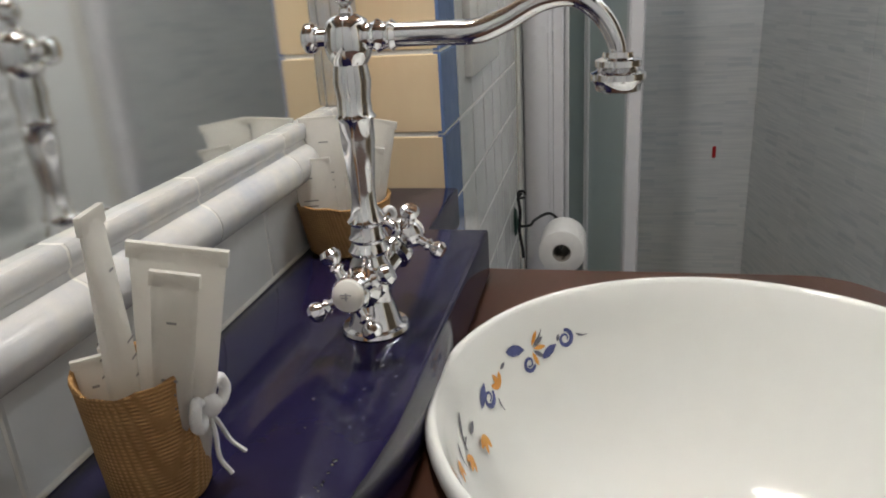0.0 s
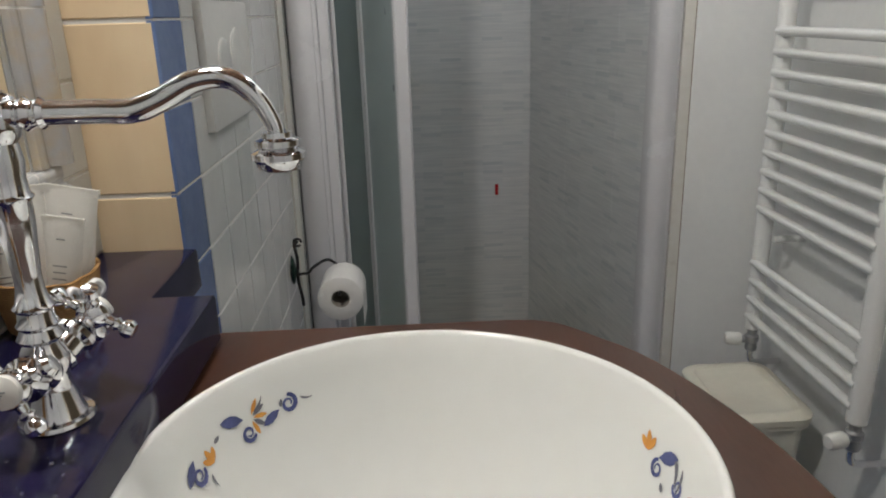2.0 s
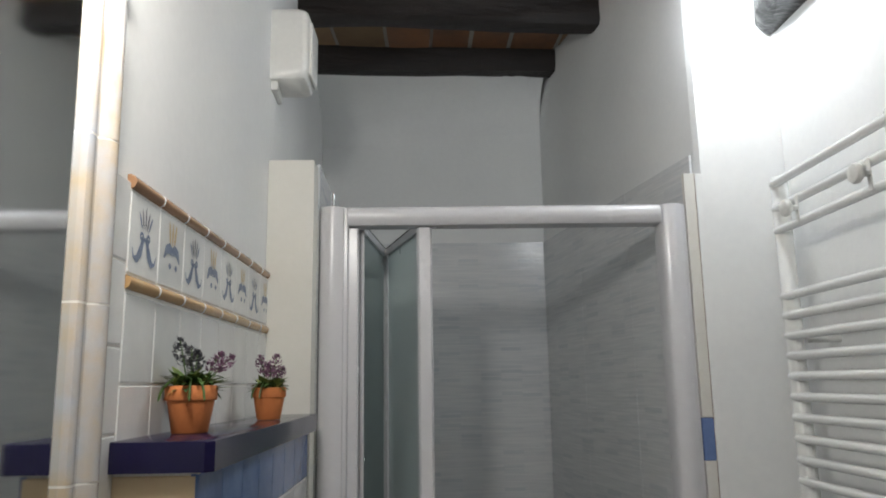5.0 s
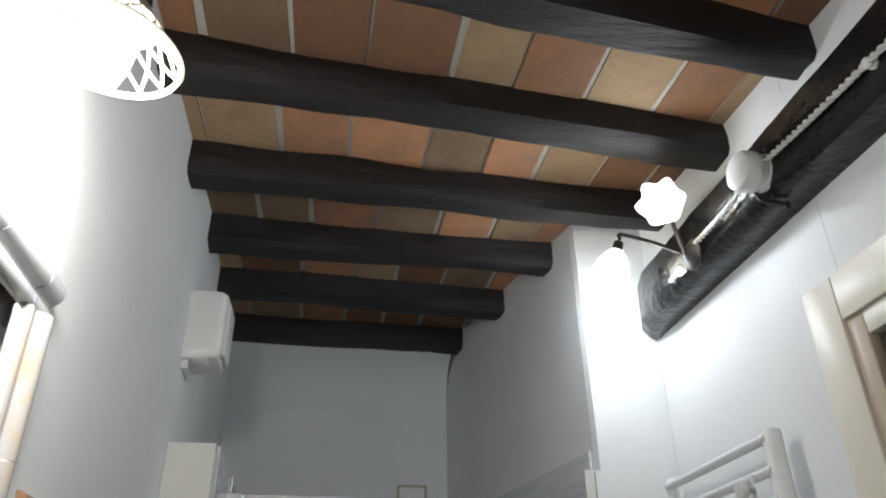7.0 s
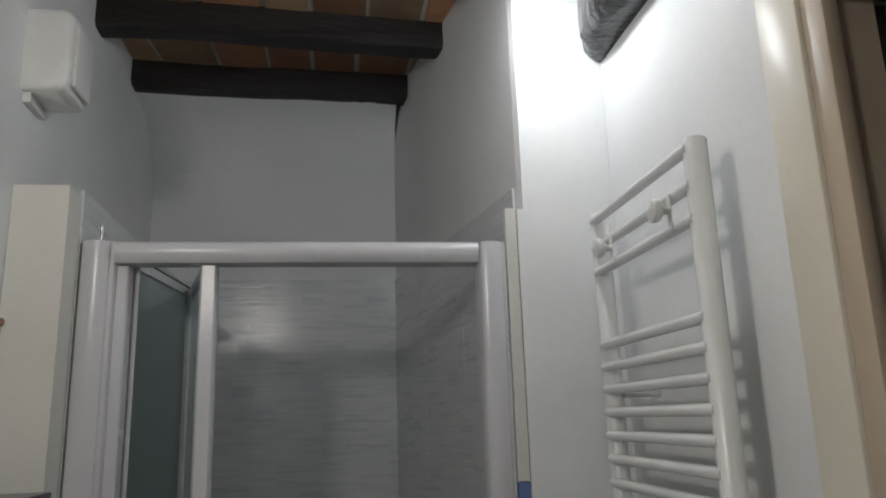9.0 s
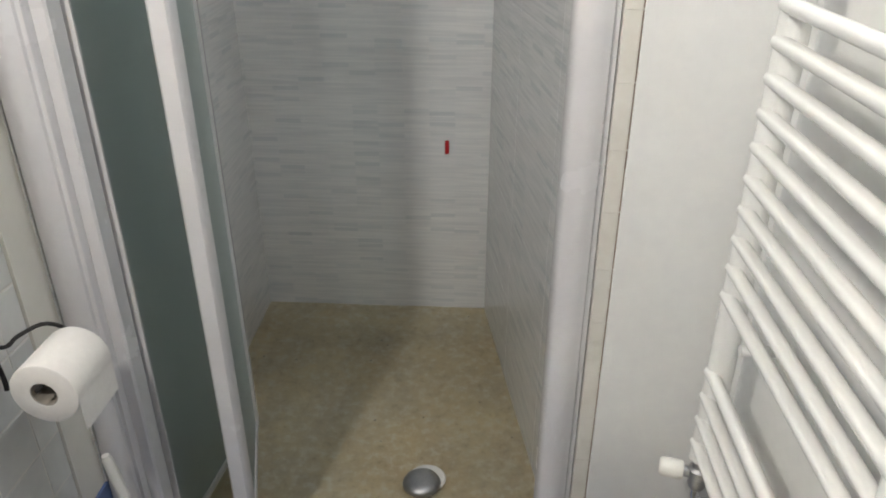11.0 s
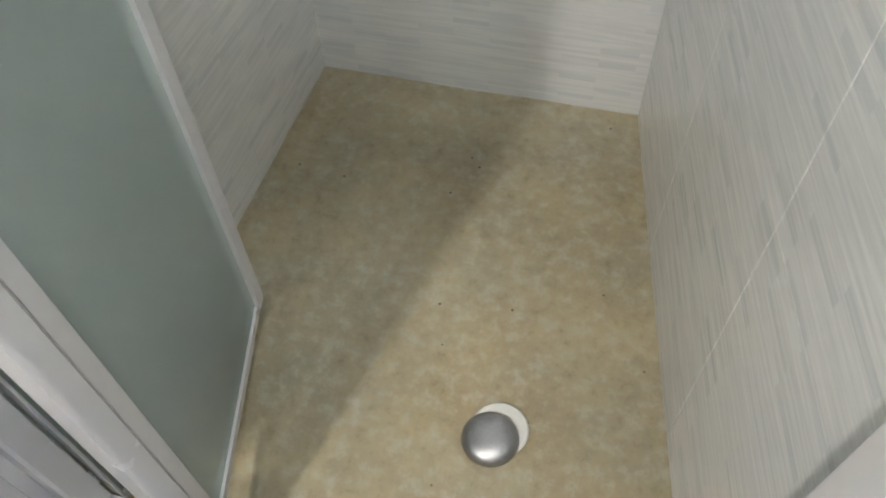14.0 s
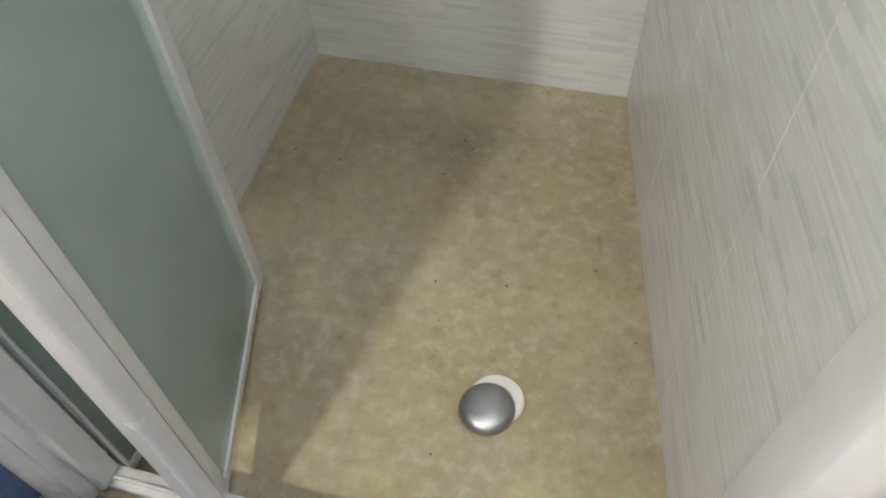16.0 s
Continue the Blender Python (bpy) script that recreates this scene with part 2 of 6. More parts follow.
BEAM_WOOD = surface("black_stained_beam", (0.022, 0.016, 0.014), 0.62, (0.007, 0.006, 0.006), 8, 70, 0.8, stretch=(0.6, 6, 6))
BIG_BEAM_WOOD = surface("black_painted_beam", (0.022, 0.02, 0.02), 0.16, (0.01, 0.01, 0.01), 22, 60, 0.7)
CERAMIC = surface("white_glazed_ceramic", (0.73, 0.74, 0.72), 0.05, (0.7, 0.71, 0.69), 3, 40, 0.0)
CHROME = surface("polished_chrome", (0.8, 0.8, 0.82), 0.07, (0.74, 0.74, 0.76), 20, 200, 0.0, metal=1.0)
WHITE_METAL = surface("white_lacquered_aluminium", (0.64, 0.64, 0.66), 0.24, (0.6, 0.6, 0.62), 6, 80, 0.01)
WHITE_ENAMEL = surface("white_radiator_enamel", (0.79, 0.8, 0.79), 0.22, (0.76, 0.77, 0.76), 6, 80, 0.0)
FROSTED = frosted_material()
WHITE_PLASTIC = surface("white_plastic", (0.78, 0.78, 0.75), 0.3, None, 8, 90, 0.01)
GREY_METAL = surface("brushed_steel", (0.5, 0.51, 0.53), 0.42, (0.32, 0.33, 0.35), 30, 220, 0.03, metal=1.0)
MIRROR = surface("silvered_mirror", (0.9, 0.92, 0.91), 0.0, (0.89, 0.91, 0.9), 2, 10, 0.0, metal=1.0)
MOULD = surface("marbled_glazed_moulding", (0.7, 0.67, 0.6), 0.16, (0.47, 0.5, 0.56), 22, 70, 0.08, spread=1.0, objrand=0.05)
MOULD_WARM = surface("ochre_marbled_moulding", (0.42, 0.45, 0.5), 0.12, (0.5, 0.39, 0.24), 20, 60, 0.05, spread=0.9, objrand=0.05)
PENCIL_BROWN = surface("brown_pencil_tile", (0.42, 0.25, 0.14), 0.15, (0.3, 0.16, 0.085), 18, 60, 0.04, objrand=0.1)
PENCIL = surface("ochre_pencil_tile", (0.55, 0.37, 0.18), 0.15, (0.42, 0.25, 0.11), 18, 60, 0.04, objrand=0.1)
TERRA = surface("terracotta_pot", (0.58, 0.2, 0.06), 0.7, (0.48, 0.15, 0.045), 20, 120, 0.08)
LEAF = surface("plant_green", (0.09, 0.16, 0.04), 0.5, (0.04, 0.08, 0.02), 30, 120, 0.1, island=0.35)
LEAF_PALE = surface("pale_plant_green", (0.3, 0.34, 0.1), 0.5, (0.16, 0.22, 0.06), 30, 120, 0.1, island=0.3)
LAVENDER = surface("lavender_bloom", (0.3, 0.15, 0.24), 0.7, (0.17, 0.08, 0.15), 40, 150, 0.1, island=0.4)
SAGE = surface("grey_violet_bloom", (0.12, 0.12, 0.13), 0.7, (0.06, 0.06, 0.075), 40, 150, 0.1, island=0.4)
SOIL = surface("potting_soil", (0.05, 0.035, 0.02), 0.95, None, 60, 200, 0.4)
BRICK = surface("old_terracotta_brick", (0.36, 0.165, 0.075), 0.85, (0.19, 0.11, 0.068), 9, 60, 0.6, island=0.5)
BRICK_PALE = surface("limewashed_brick", (0.31, 0.215, 0.115), 0.85, (0.2, 0.125, 0.075), 9, 60, 0.6, island=0.45)
MORTAR = surface("ceiling_mortar", (0.46, 0.43, 0.38), 0.9, None, 20, 120, 0.3)
BURLAP = woven(surface("woven_burlap", (0.62, 0.37, 0.15), 0.95, (0.45, 0.25, 0.1), 60, 420, 0.3, spread=0.7), 0.0021)
PAPER = surface("white_paper", (0.82, 0.81, 0.79), 0.8, None, 10, 100, 0.05)
TUBE_WHITE = surface("matt_white_tube", (0.82, 0.81, 0.77), 0.35, (0.77, 0.75, 0.71), 12, 60, 0.03)
TUBE_FOIL = lucent(surface("pearly_white_tube", (0.88, 0.87, 0.84), 0.3, (0.83, 0.82, 0.79), 30, 120, 0.15), (0.9, 0.88, 0.84), 0.5)
PRINT_GREY = surface("grey_print", (0.35, 0.35, 0.36), 0.5, None, 20, 100, 0.0)
RIBBON = surface("white_satin_ribbon", (0.8, 0.8, 0.8), 0.3, (0.65, 0.65, 0.66), 60, 200, 0.1)
IRON_GREEN = surface("dark_green_iron", (0.02, 0.06, 0.04), 0.35, (0.012, 0.03, 0.022), 40, 160, 0.1, metal=0.4)
CARDBOARD = surface("grey_cardboard_core", (0.32, 0.3, 0.27), 0.9, None, 30, 120, 0.1)
TEAL = surface("teal_plastic", (0.0, 0.16, 0.14), 0.25, (0.0, 0.12, 0.11), 8, 80, 0.01)
RED = surface("red_plastic", (0.45, 0.015, 0.02), 0.35, None, 20, 80, 0.0)
GLAZE_BLUE = surface("cobalt_brushwork", (0.1, 0.12, 0.3), 0.2, (0.05, 0.06, 0.16), 70, 200, 0.0)
GLAZE_GREY = surface("grey_brushwork", (0.16, 0.16, 0.19), 0.2, None, 70, 200, 0.0)
GLAZE_ORANGE = surface("orange_brushwork", (0.72, 0.36, 0.08), 0.2, (0.6, 0.24, 0.05), 70, 200, 0.0)
GLAZE_PALE = surface("faded_blue_brushwork", (0.24, 0.28, 0.36), 0.2, (0.15, 0.19, 0.28), 70, 200, 0.0)
CASING = surface("cream_painted_wood", (0.72, 0.68, 0.58), 0.4, (0.66, 0.62, 0.52), 5, 60, 0.03)
JAMB = surface("tan_painted_wood", (0.5, 0.42, 0.32), 0.45, (0.44, 0.36, 0.27), 5, 60, 0.03)
# Black of rubber and iron, also painted where gaps lie in shade.
BLACK = surface("black_rubber_iron_gap_shade", (0.012, 0.012, 0.012), 0.6, None, 20, 100, 0.05)
HALL_PLASTER = surface("hall_plaster", (0.5, 0.42, 0.3), 0.9, None, 3, 60, 0.1)
BIN_PLASTIC = surface("ivory_bin_plastic", (0.7, 0.68, 0.58), 0.35, None, 8, 80, 0.02)
ROPE = surface("white_twisted_cable", (0.66, 0.66, 0.64), 0.6, (0.5, 0.5, 0.48), 60, 200, 0.1)
SHADE_CERAMIC = surface("white_ceramic_shade", (0.8, 0.76, 0.68), 0.25, (0.7, 0.62, 0.5), 16, 60, 0.02)
BROWN_CAP = surface("brown_glazed_cap", (0.07, 0.03, 0.015), 0.25, None, 20, 60, 0.03)
LAMP_IRON = surface("blackened_lamp_iron", (0.03, 0.024, 0.02), 0.4, (0.015, 0.012, 0.01), 30, 120, 0.2)
BULB = glow("lit_bulb", (1.0, 0.95, 0.86), 40)
BULB_COOL = glow("lit_cool_bulb", (0.95, 0.97, 1.0), 40)
MILK = milk_glass("milk_glass", (0.85, 0.8, 0.7))


# ---- building tools ----
def wloc(ob):
    v = Vector((0, 0, 0))
    while ob is not None:
        v += ob.location
        ob = ob.parent
    return v


def part(name, bm, material, parent=None, label="", smooth=False):
    """One mesh object, given in world metres, under a thing or a part."""
    mesh = bpy.data.meshes.new(name)
    if parent is not None:
        bmesh.ops.translate(bm, vec=-wloc(parent), verts=bm.verts)
    bm.normal_update()
    if smooth:
        for f in bm.faces:
            f.smooth = True
    bm.to_mesh(mesh)
    bm.free()
    mesh.materials.append(material)
    if smooth and smooth != "all":
        mesh.set_sharp_from_angle(angle=radians(40))
    ob = new(name, mesh)
    ob.parent = parent
    if label:
        ob["label"] = label
    return ob


def thing(name, place, label, category, group="", kind=""):
    ob = new(name)
    ob.location = place
    ob.empty_display_size = 0.02
    return tagged(ob, label, category, group, kind)


def piece(name, mesh, place, parent, turn=0.0):
    ob = new(name, mesh)
    ob.parent = parent
    ob.location = Vector(place) - wloc(parent)
    ob.rotation_euler = (0, 0, turn)
    return ob


def box(bm, lo, hi, bevel=0.0, segments=1):
    lo, hi = Vector(lo), Vector(hi)
    made = bmesh.ops.create_cube(bm, size=1.0, matrix=Matrix.Translation((lo + hi) / 2) @ Matrix.Diagonal((*(hi - lo), 1)))
    if bevel:
        edges = {e for v in made["verts"] for e in v.link_edges}
        bmesh.ops.bevel(bm, geom=list(edges), offset=bevel, segments=segments, profile=0.5, affect="EDGES")
    return bm


def boxed(lo, hi, bevel=0.0, segments=1):
    return box(bmesh.new(), lo, hi, bevel, segments)


def prism(outline, z0, z1, bevel=0.0, segments=2):
    bm = bmesh.new()
    low = [bm.verts.new((x, y, z0)) for x, y in outline]
    top = [bm.verts.new((x, y, z1)) for x, y in outline]
    n = len(outline)
    bm.faces.new(low[::-1])
    upper = bm.faces.new(top)
    for i in range(n):
        bm.faces.new((low[i], low[(i + 1) % n], top[(i + 1) % n], top[i]))
    bmesh.ops.recalc_face_normals(bm, faces=bm.faces)
    if bevel:
        bmesh.ops.bevel(bm, geom=list(upper.edges), offset=bevel, segments=segments, profile=0.5, affect="EDGES")
    return bm


def lathe(bm, profile, matrix=None, segments=24, close=True):
    """Turns (radius, height) pairs round the z axis of matrix."""
    matrix = matrix or Matrix.Identity(4)
    rings = []
    for r, z in profile:
        if r < 1e-6:
            rings.append([bm.verts.new(matrix @ Vector((0, 0, z)))])
        else:
            rings.append([bm.verts.new(matrix @ Vector((r * math.cos(2 * math.pi * i / segments), r * math.sin(2 * math.pi * i / segments), z))) for i in range(segments)])
    for a, b in zip(rings, rings[1:]):
        for i in range(segments):
            j = (i + 1) % segments
            if len(a) == 1 and len(b) == 1:
                continue
            if len(a) == 1:
                bm.faces.new((a[0], b[j], b[i]))
            elif len(b) == 1:
                bm.faces.new((a[i], a[j], b[0]))
            else:
                bm.faces.new((a[i], a[j], b[j], b[i]))
    if close:
        for ring, flip in ((rings[0], True), (rings[-1], False)):
            if len(ring) > 1:
                bm.faces.new(ring[::-1] if flip else ring)
    return bm


def lathed(profile, matrix=None, segments=24, close=True):
    return lathe(bmesh.new(), profile, matrix, segments, close)


def tube(bm, points, radius, segments=10):
    """A round bar along points; radius may be a list."""
    pts = [Vector(p) for p in points]
    radii = radius if isinstance(radius, (list, tuple)) else [radius] * len(pts)
    up = Vector((0, 0, 1))
    rings = []
    for i, p in enumerate(pts):
        d = (pts[min(i + 1, len(pts) - 1)] - pts[max(i - 1, 0)]).normalized()
        if i == 0:
            side = d.cross(up if abs(d.z) < 0.9 else Vector((1, 0, 0))).normalized()
        else:
            side = (side - d * side.dot(d)).normalized()
        other = d.cross(side)
        rings.append([bm.verts.new(p + radii[i] * (math.cos(2 * math.pi * k / segments) * side + math.sin(2 * math.pi * k / segments) * other)) for k in range(segments)])
    for a, b in zip(rings, rings[1:]):
        for k in range(segments):
            bm.faces.new((a[k], a[(k + 1) % segments], b[(k + 1) % segments], b[k]))
    bm.faces.new(rings[0][::-1])
    bm.faces.new(rings[-1])
    return bm


def tubed(points, radius, segments=10):
    return tube(bmesh.new(), points, radius, segments)


def curve_points(points, steps=6):
    """Smooth points through the given ones."""
    p = [Vector(q) for q in points]
    p = [2 * p[0] - p[1]] + p + [2 * p[-1] - p[-2]]
    out = []
    for i in range(1, len(p) - 2):
        for s in range(steps):
            t = s / steps
            out.append(0.5 * (2 * p[i] + (p[i + 1] - p[i - 1]) * t + (2 * p[i - 1] - 5 * p[i] + 4 * p[i + 1] - p[i + 2]) * t * t + (3 * p[i] - p[i - 1] - 3 * p[i + 1] + p[i + 2]) * t ** 3))
    out.append(p[-2])
    return out


def ball(bm, centre, radius, segments=12, squash=1.0):
    bmesh.ops.create_uvsphere(bm, u_segments=segments, v_segments=max(6, segments // 2 + 2), radius=radius, matrix=Matrix.Translation(centre) @ Matrix.Diagonal((1, 1, squash, 1)))
    return bm


def aim(place, direction):
    return Matrix.Translation(place) @ Vector(direction).to_track_quat("Z", "Y").to_matrix().to_4x4()


def tile_mesh(name, width, height, depth, material, bevel=0.0018):
    """A tile in the x-z plane, its glazed face towards -y, its lower corner at the origin."""
    bm = boxed((0, 0, 0), (width, depth, height))
    front = [e for e in bm.edges if all(v.co.y < depth * 0.5 for v in e.verts)]
    bmesh.ops.bevel(bm, geom=front, offset=bevel, segments=1, affect="EDGES")
    mesh = bpy.data.meshes.new(name)
    bm.to_mesh(mesh)
    bm.free()
    mesh.materials.append(material)
    return mesh


# ---- structure ----
CEIL = 3.0


def wall(name, outline, z0, z1, label, material=PLASTER):
    return tagged(part(name, prism(outline, z0, z1), material), label, "wall", kind="structure")


wall_left = wall("wall_left", [(-0.1, -1.9), (-0.1, 0.8), (-0.15, 1.95), (-0.15, 2.15), (-0.35, 2.15), (-0.35, -1.9)], -0.1, CEIL, "white plastered wall behind the washbasin and the mirror")
wall_back = wall("wall_back", [(-0.149, 1.95), (0.7215, 1.95), (0.7215, 2.15), (-0.149, 2.15)], -0.1, CEIL, "white plastered back wall of the shower recess")
wall_pier = wall("wall_pier", [(0.916, 0.824), (1.3, 0.824), (1.3, 2.15), (0.722, 2.15), (0.722, 1.949), (0.909, 0.845)], -0.1, CEIL, "white plastered pier beside the shower")
shower_lining = wall("shower_lining", [(0.004, 0.757), (-0.022, 1.949), (-0.149, 1.949), (-0.099, 0.8), (-0.099, 0.757)], -0.1, 2.006, "cream plastered lining wall of the shower, open on top", PLASTER_WARM)
wall_right_a = wall("wall_right_1", [(1.12, 0.1), (1.3, 0.1), (1.3, 0.8215), (1.12, 0.8215)], -0.1, CEIL, "white plastered wall behind the towel radiator")
wall_right_b = wall("wall_right_2", [(1.12, -1.9), (1.3, -1.9), (1.3, -0.76), (1.12, -0.76)], -0.1, CEIL, "white plastered wall beside the doorway")
wall_right_c = wall("wall_right_3", [(1.12, -0.759), (1.3, -0.759), (1.3, 0.099), (1.12, 0.099)], 2.06, CEIL, "white plastered wall above the doorway")
wall_front = wall("wall_front", [(-0.35, -2.1), (1.3, -2.1), (1.3, -1.901), (-0.35, -1.901)], -0.1, CEIL, "plain white plastered wall")
floor = tagged(part("floor", boxed((-0.35, -2.1, -0.12), (1.3, 0.85, -0.006)), FLOOR_GROUT), "sand coloured grout bed under blue floor tiles", "floor", kind="structure")
bm = bmesh.new()
random.seed(4)
N = 24
grid = [[bm.verts.new((-0.1 + 1.05 * i / N, 0.848 + 1.12 * j / N, -0.016 + 0.0025 * noise.noise(Vector((i * 0.4, j * 0.4, 0))) - 0.012 * math.exp(-(((-0.1 + 1.05 * i / N - 0.56) ** 2 + (0.848 + 1.12 * j / N - 1.16) ** 2) / 0.12)))) for j in range(N + 1)] for i in range(N + 1)]
for i in range(N):
    for j in range(N):
        bm.faces.new((grid[i][j], grid[i + 1][j], grid[i + 1][j + 1], grid[i][j + 1]))
bmesh.ops.solidify(bm, geom=bm.faces[:], thickness=0.08)
shower_floor = tagged(part("shower_floor", bm, RESIN, smooth=True), "mottled ochre resin shower floor", "floor", kind="structure")

# dark hall beyond the doorway
wall("hall_wall_1", [(1.31, 1.3), (3.4, 1.3), (3.4, 1.5), (1.31, 1.5)], -0.1, CEIL, "dim beige hall wall", HALL_PLASTER)
wall("hall_wall_2", [(3.2, -2.1), (3.4, -2.1), (3.4, 1.299), (3.2, 1.299)], -0.1, CEIL, "dim beige hall wall", HALL_PLASTER)
wall("hall_wall_3", [(1.301, -2.3), (3.4, -2.3), (3.4, -2.101), (1.301, -2.101)], -0.1, CEIL, "dim beige hall wall", HALL_PLASTER)
tagged(part("hall_floor", boxed((1.301, -2.1, -0.12), (3.4, 1.3, -0.004)), MARBLE), "dim beige hall floor", "floor", kind="structure")
tagged(part("hall_ceiling", boxed((1.301, -2.3, 2.7), (3.4, 1.5, 2.8)), BRICK), "dim brick hall ceiling", "ceiling", kind="structure")
for y in (-1.3, -0.55, 0.2, 0.9):
    tagged(part("hall_beam", boxed((1.302, y, 2.58), (3.19, y + 0.1, 2.699), 0.01), BEAM_WOOD), "dark wooden beam under the hall ceiling", "beam", "hall beams")

# ceiling: rows of bricks on skewed beams
LEFT_Y = [-1.9, -1.55, -1.21, -0.87, -0.53, -0.19, 0.15, 0.5, 0.85, 1.2, 1.6, 1.98]
RIGHT_Y = [-1.63, -1.3, -0.97, -0.64, -0.31, 0.02, 0.35, 0.68, 1.03, 1.42, 1.86, 2.24]


def ceiling_z(x, y):
    return 2.582 + 0.066 * y + (x + 0.1) * 0.062


def skew(v, x):
    k = max(0, min(len(LEFT_Y) - 2, int(math.floor(v))))
    s = (x + 0.1) / 1.22
    a = LEFT_Y[k] + (RIGHT_Y[k] - LEFT_Y[k]) * s
    b = LEFT_Y[k + 1] + (RIGHT_Y[k + 1] - LEFT_Y[k + 1]) * s
    return a + (b - a) * (v - k)


def ceiling_mesh(pick, seed):
    """The bricks of one colour; both calls walk through the same rows."""
    rng = random.Random(seed)
    bm = bmesh.new()
    for k in range(-1, len(LEFT_Y) - 1):
        x = -0.3 + rng.uniform(0, 0.1)
        while x < 1.28:
            w = rng.uniform(0.13, 0.185)
            pale = rng.random() < 0.42
            gap = rng.uniform(0.004, 0.008)
            drop = rng.uniform(0, 0.004)
            corners = []
            for cx, cv in ((x + gap, k + 0.012), (x + w - gap, k + 0.012), (x + w - gap, k + 0.988), (x + gap, k + 0.988)):
                cx += rng.uniform(-0.006, 0.006)
                yy = skew(cv, cx)
                corners.append(Vector((cx, yy, ceiling_z(cx, yy) - drop)))
            if pale == pick:
                low = [bm.verts.new(c) for c in corners]
                top = [bm.verts.new(c + Vector((0, 0, 0.03))) for c in corners]
                bm.faces.new(low[::-1])
                for i in range(4):
                    bm.faces.new((low[i], low[(i + 1) % 4], top[(i + 1) % 4], top[i]))
            x += w
    return bm


bm = bmesh.new()
corners = [(-0.34, -2.09), (1.29, -2.09), (1.29, 2.14), (-0.34, 2.14)]
low = [bm.verts.new((x, y, ceiling_z(x, y) + 0.003)) for x, y in corners]
top = [bm.verts.new((x, y, CEIL + 0.1)) for x, y in corners]
bm.faces.new(low[::-1])
bm.faces.new(top)
for i in range(4):
    bm.faces.new((low[i], low[(i + 1) % 4], top[(i + 1) % 4], top[i]))
ceiling = tagged(part("ceiling", bm, MORTAR), "old ceiling of terracotta bricks laid between beams", "ceiling", kind="structure")
part("ceiling_bricks", ceiling_mesh(False, 11), BRICK, ceiling, "reddish brown terracotta bricks")
part("ceiling_bricks_pale", ceiling_mesh(True, 11), BRICK_PALE, ceiling, "pale limewashed bricks")


def hewn_beam(name, a, b, width, height, material, rough=0.006, seed=1, taper=0.0):
    """A hand-hewn bar from a to b (centres of its ends), with worn edges."""
    rng = random.Random(seed)
    a, b = Vector(a), Vector(b)
    d = (b - a)
    length = d.length
    d.normalize()
    side = d.cross(Vector((0, 0, 1))).normalized()
    up = side.cross(d)
    section = [(-0.5, -0.36), (-0.36, -0.5), (0.0, -0.52), (0.36, -0.5), (0.5, -0.36), (0.5, 0.0), (0.5, 0.42), (0.4, 0.5), (-0.4, 0.5), (-0.5, 0.42), (-0.5, 0.0)]
    steps = max(8, int(length / 0.05))
    bm = bmesh.new()
    rings = []
    off = rng.uniform(0, 50)
    for i in range(steps + 1):
        t = i / steps
        p = a + d * (length * t)
        ring = []
        for j, (u, v) in enumerate(section):
            n = noise.noise(Vector((t * length * 5 + off, j * 0.9, 0))) * rough + noise.noise(Vector((t * length * 1.6 + off, 7, j * 0.2))) * rough * 1.6
            ring.append(bm.verts.new(p + side * (u * (width + 2 * n)) + up * (v * (height + 2 * n))))
        rings.append(ring)
    n = len(section)
    for r0, r1 in zip(rings, rings[1:]):
        for j in range(n):
            bm.faces.new((r0[j], r0[(j + 1) % n], r1[(j + 1) % n], r1[j]))
    bm.faces.new(rings[0][::-1])
    bm.faces.new(rings[-1])
    bmesh.ops.recalc_face_normals(bm, faces=bm.faces)
    return part(name, bm, material, smooth=True)


for k in range(1, 11):
    xl, xr = -0.16, {8: 0.94, 9: 0.89, 10: 0.83}.get(k, 1.16)
    za, zb = (ceiling_z(x, skew(k, x)) - 0.042 for x in (xl, xr))
    tagged(hewn_beam("ceiling_beam", (xl, skew(k, xl), za), (xr, skew(k, xr), zb), 0.085, 0.088, BEAM_WOOD, seed=k), "rough black-stained wooden beam carrying the brick ceiling", "beam", "ceiling beams")

# rough plaster that closes the strip behind the last beam
bm = bmesh.new()
rows_of = []
for i in range(41):
    x = -0.148 + 0.87 * i / 40
    yb = skew(10, x) + 0.01
    zc = ceiling_z(x, yb)
    dip = 0.006 * noise.noise(Vector((x * 9, 2, 0))) + 0.004 * noise.noise(Vector((x * 31, 5, 0)))
    cove = [bm.verts.new((x, yb, zc - 0.01)), bm.verts.new((x, yb + 0.015, zc - 0.083 + dip))]
    for u in (0.2, 0.4, 0.6, 0.8, 1.0):
        a = radians(90 * u)
        cove.append(bm.verts.new((x, yb + 0.02 + (1.9497 - yb - 0.02) * math.sin(a), zc - 0.086 + dip * (1 - u) - 0.17 * (1 - math.cos(a)))))
    rows_of.append(cove)
for a, b in zip(rows_of, rows_of[1:]):
    for j in range(6):
        bm.faces.new((a[j], a[j + 1], b[j + 1], b[j]))
bmesh.ops.recalc_face_normals(bm, faces=bm.faces)
tagged(part("plaster_fillet", bm, PLASTER, smooth=True), "rough white plaster closing the ceiling behind the last beam", "wall", kind="structure")

# ---- mirror, shelf and washbasin ----
SHELF = 0.961


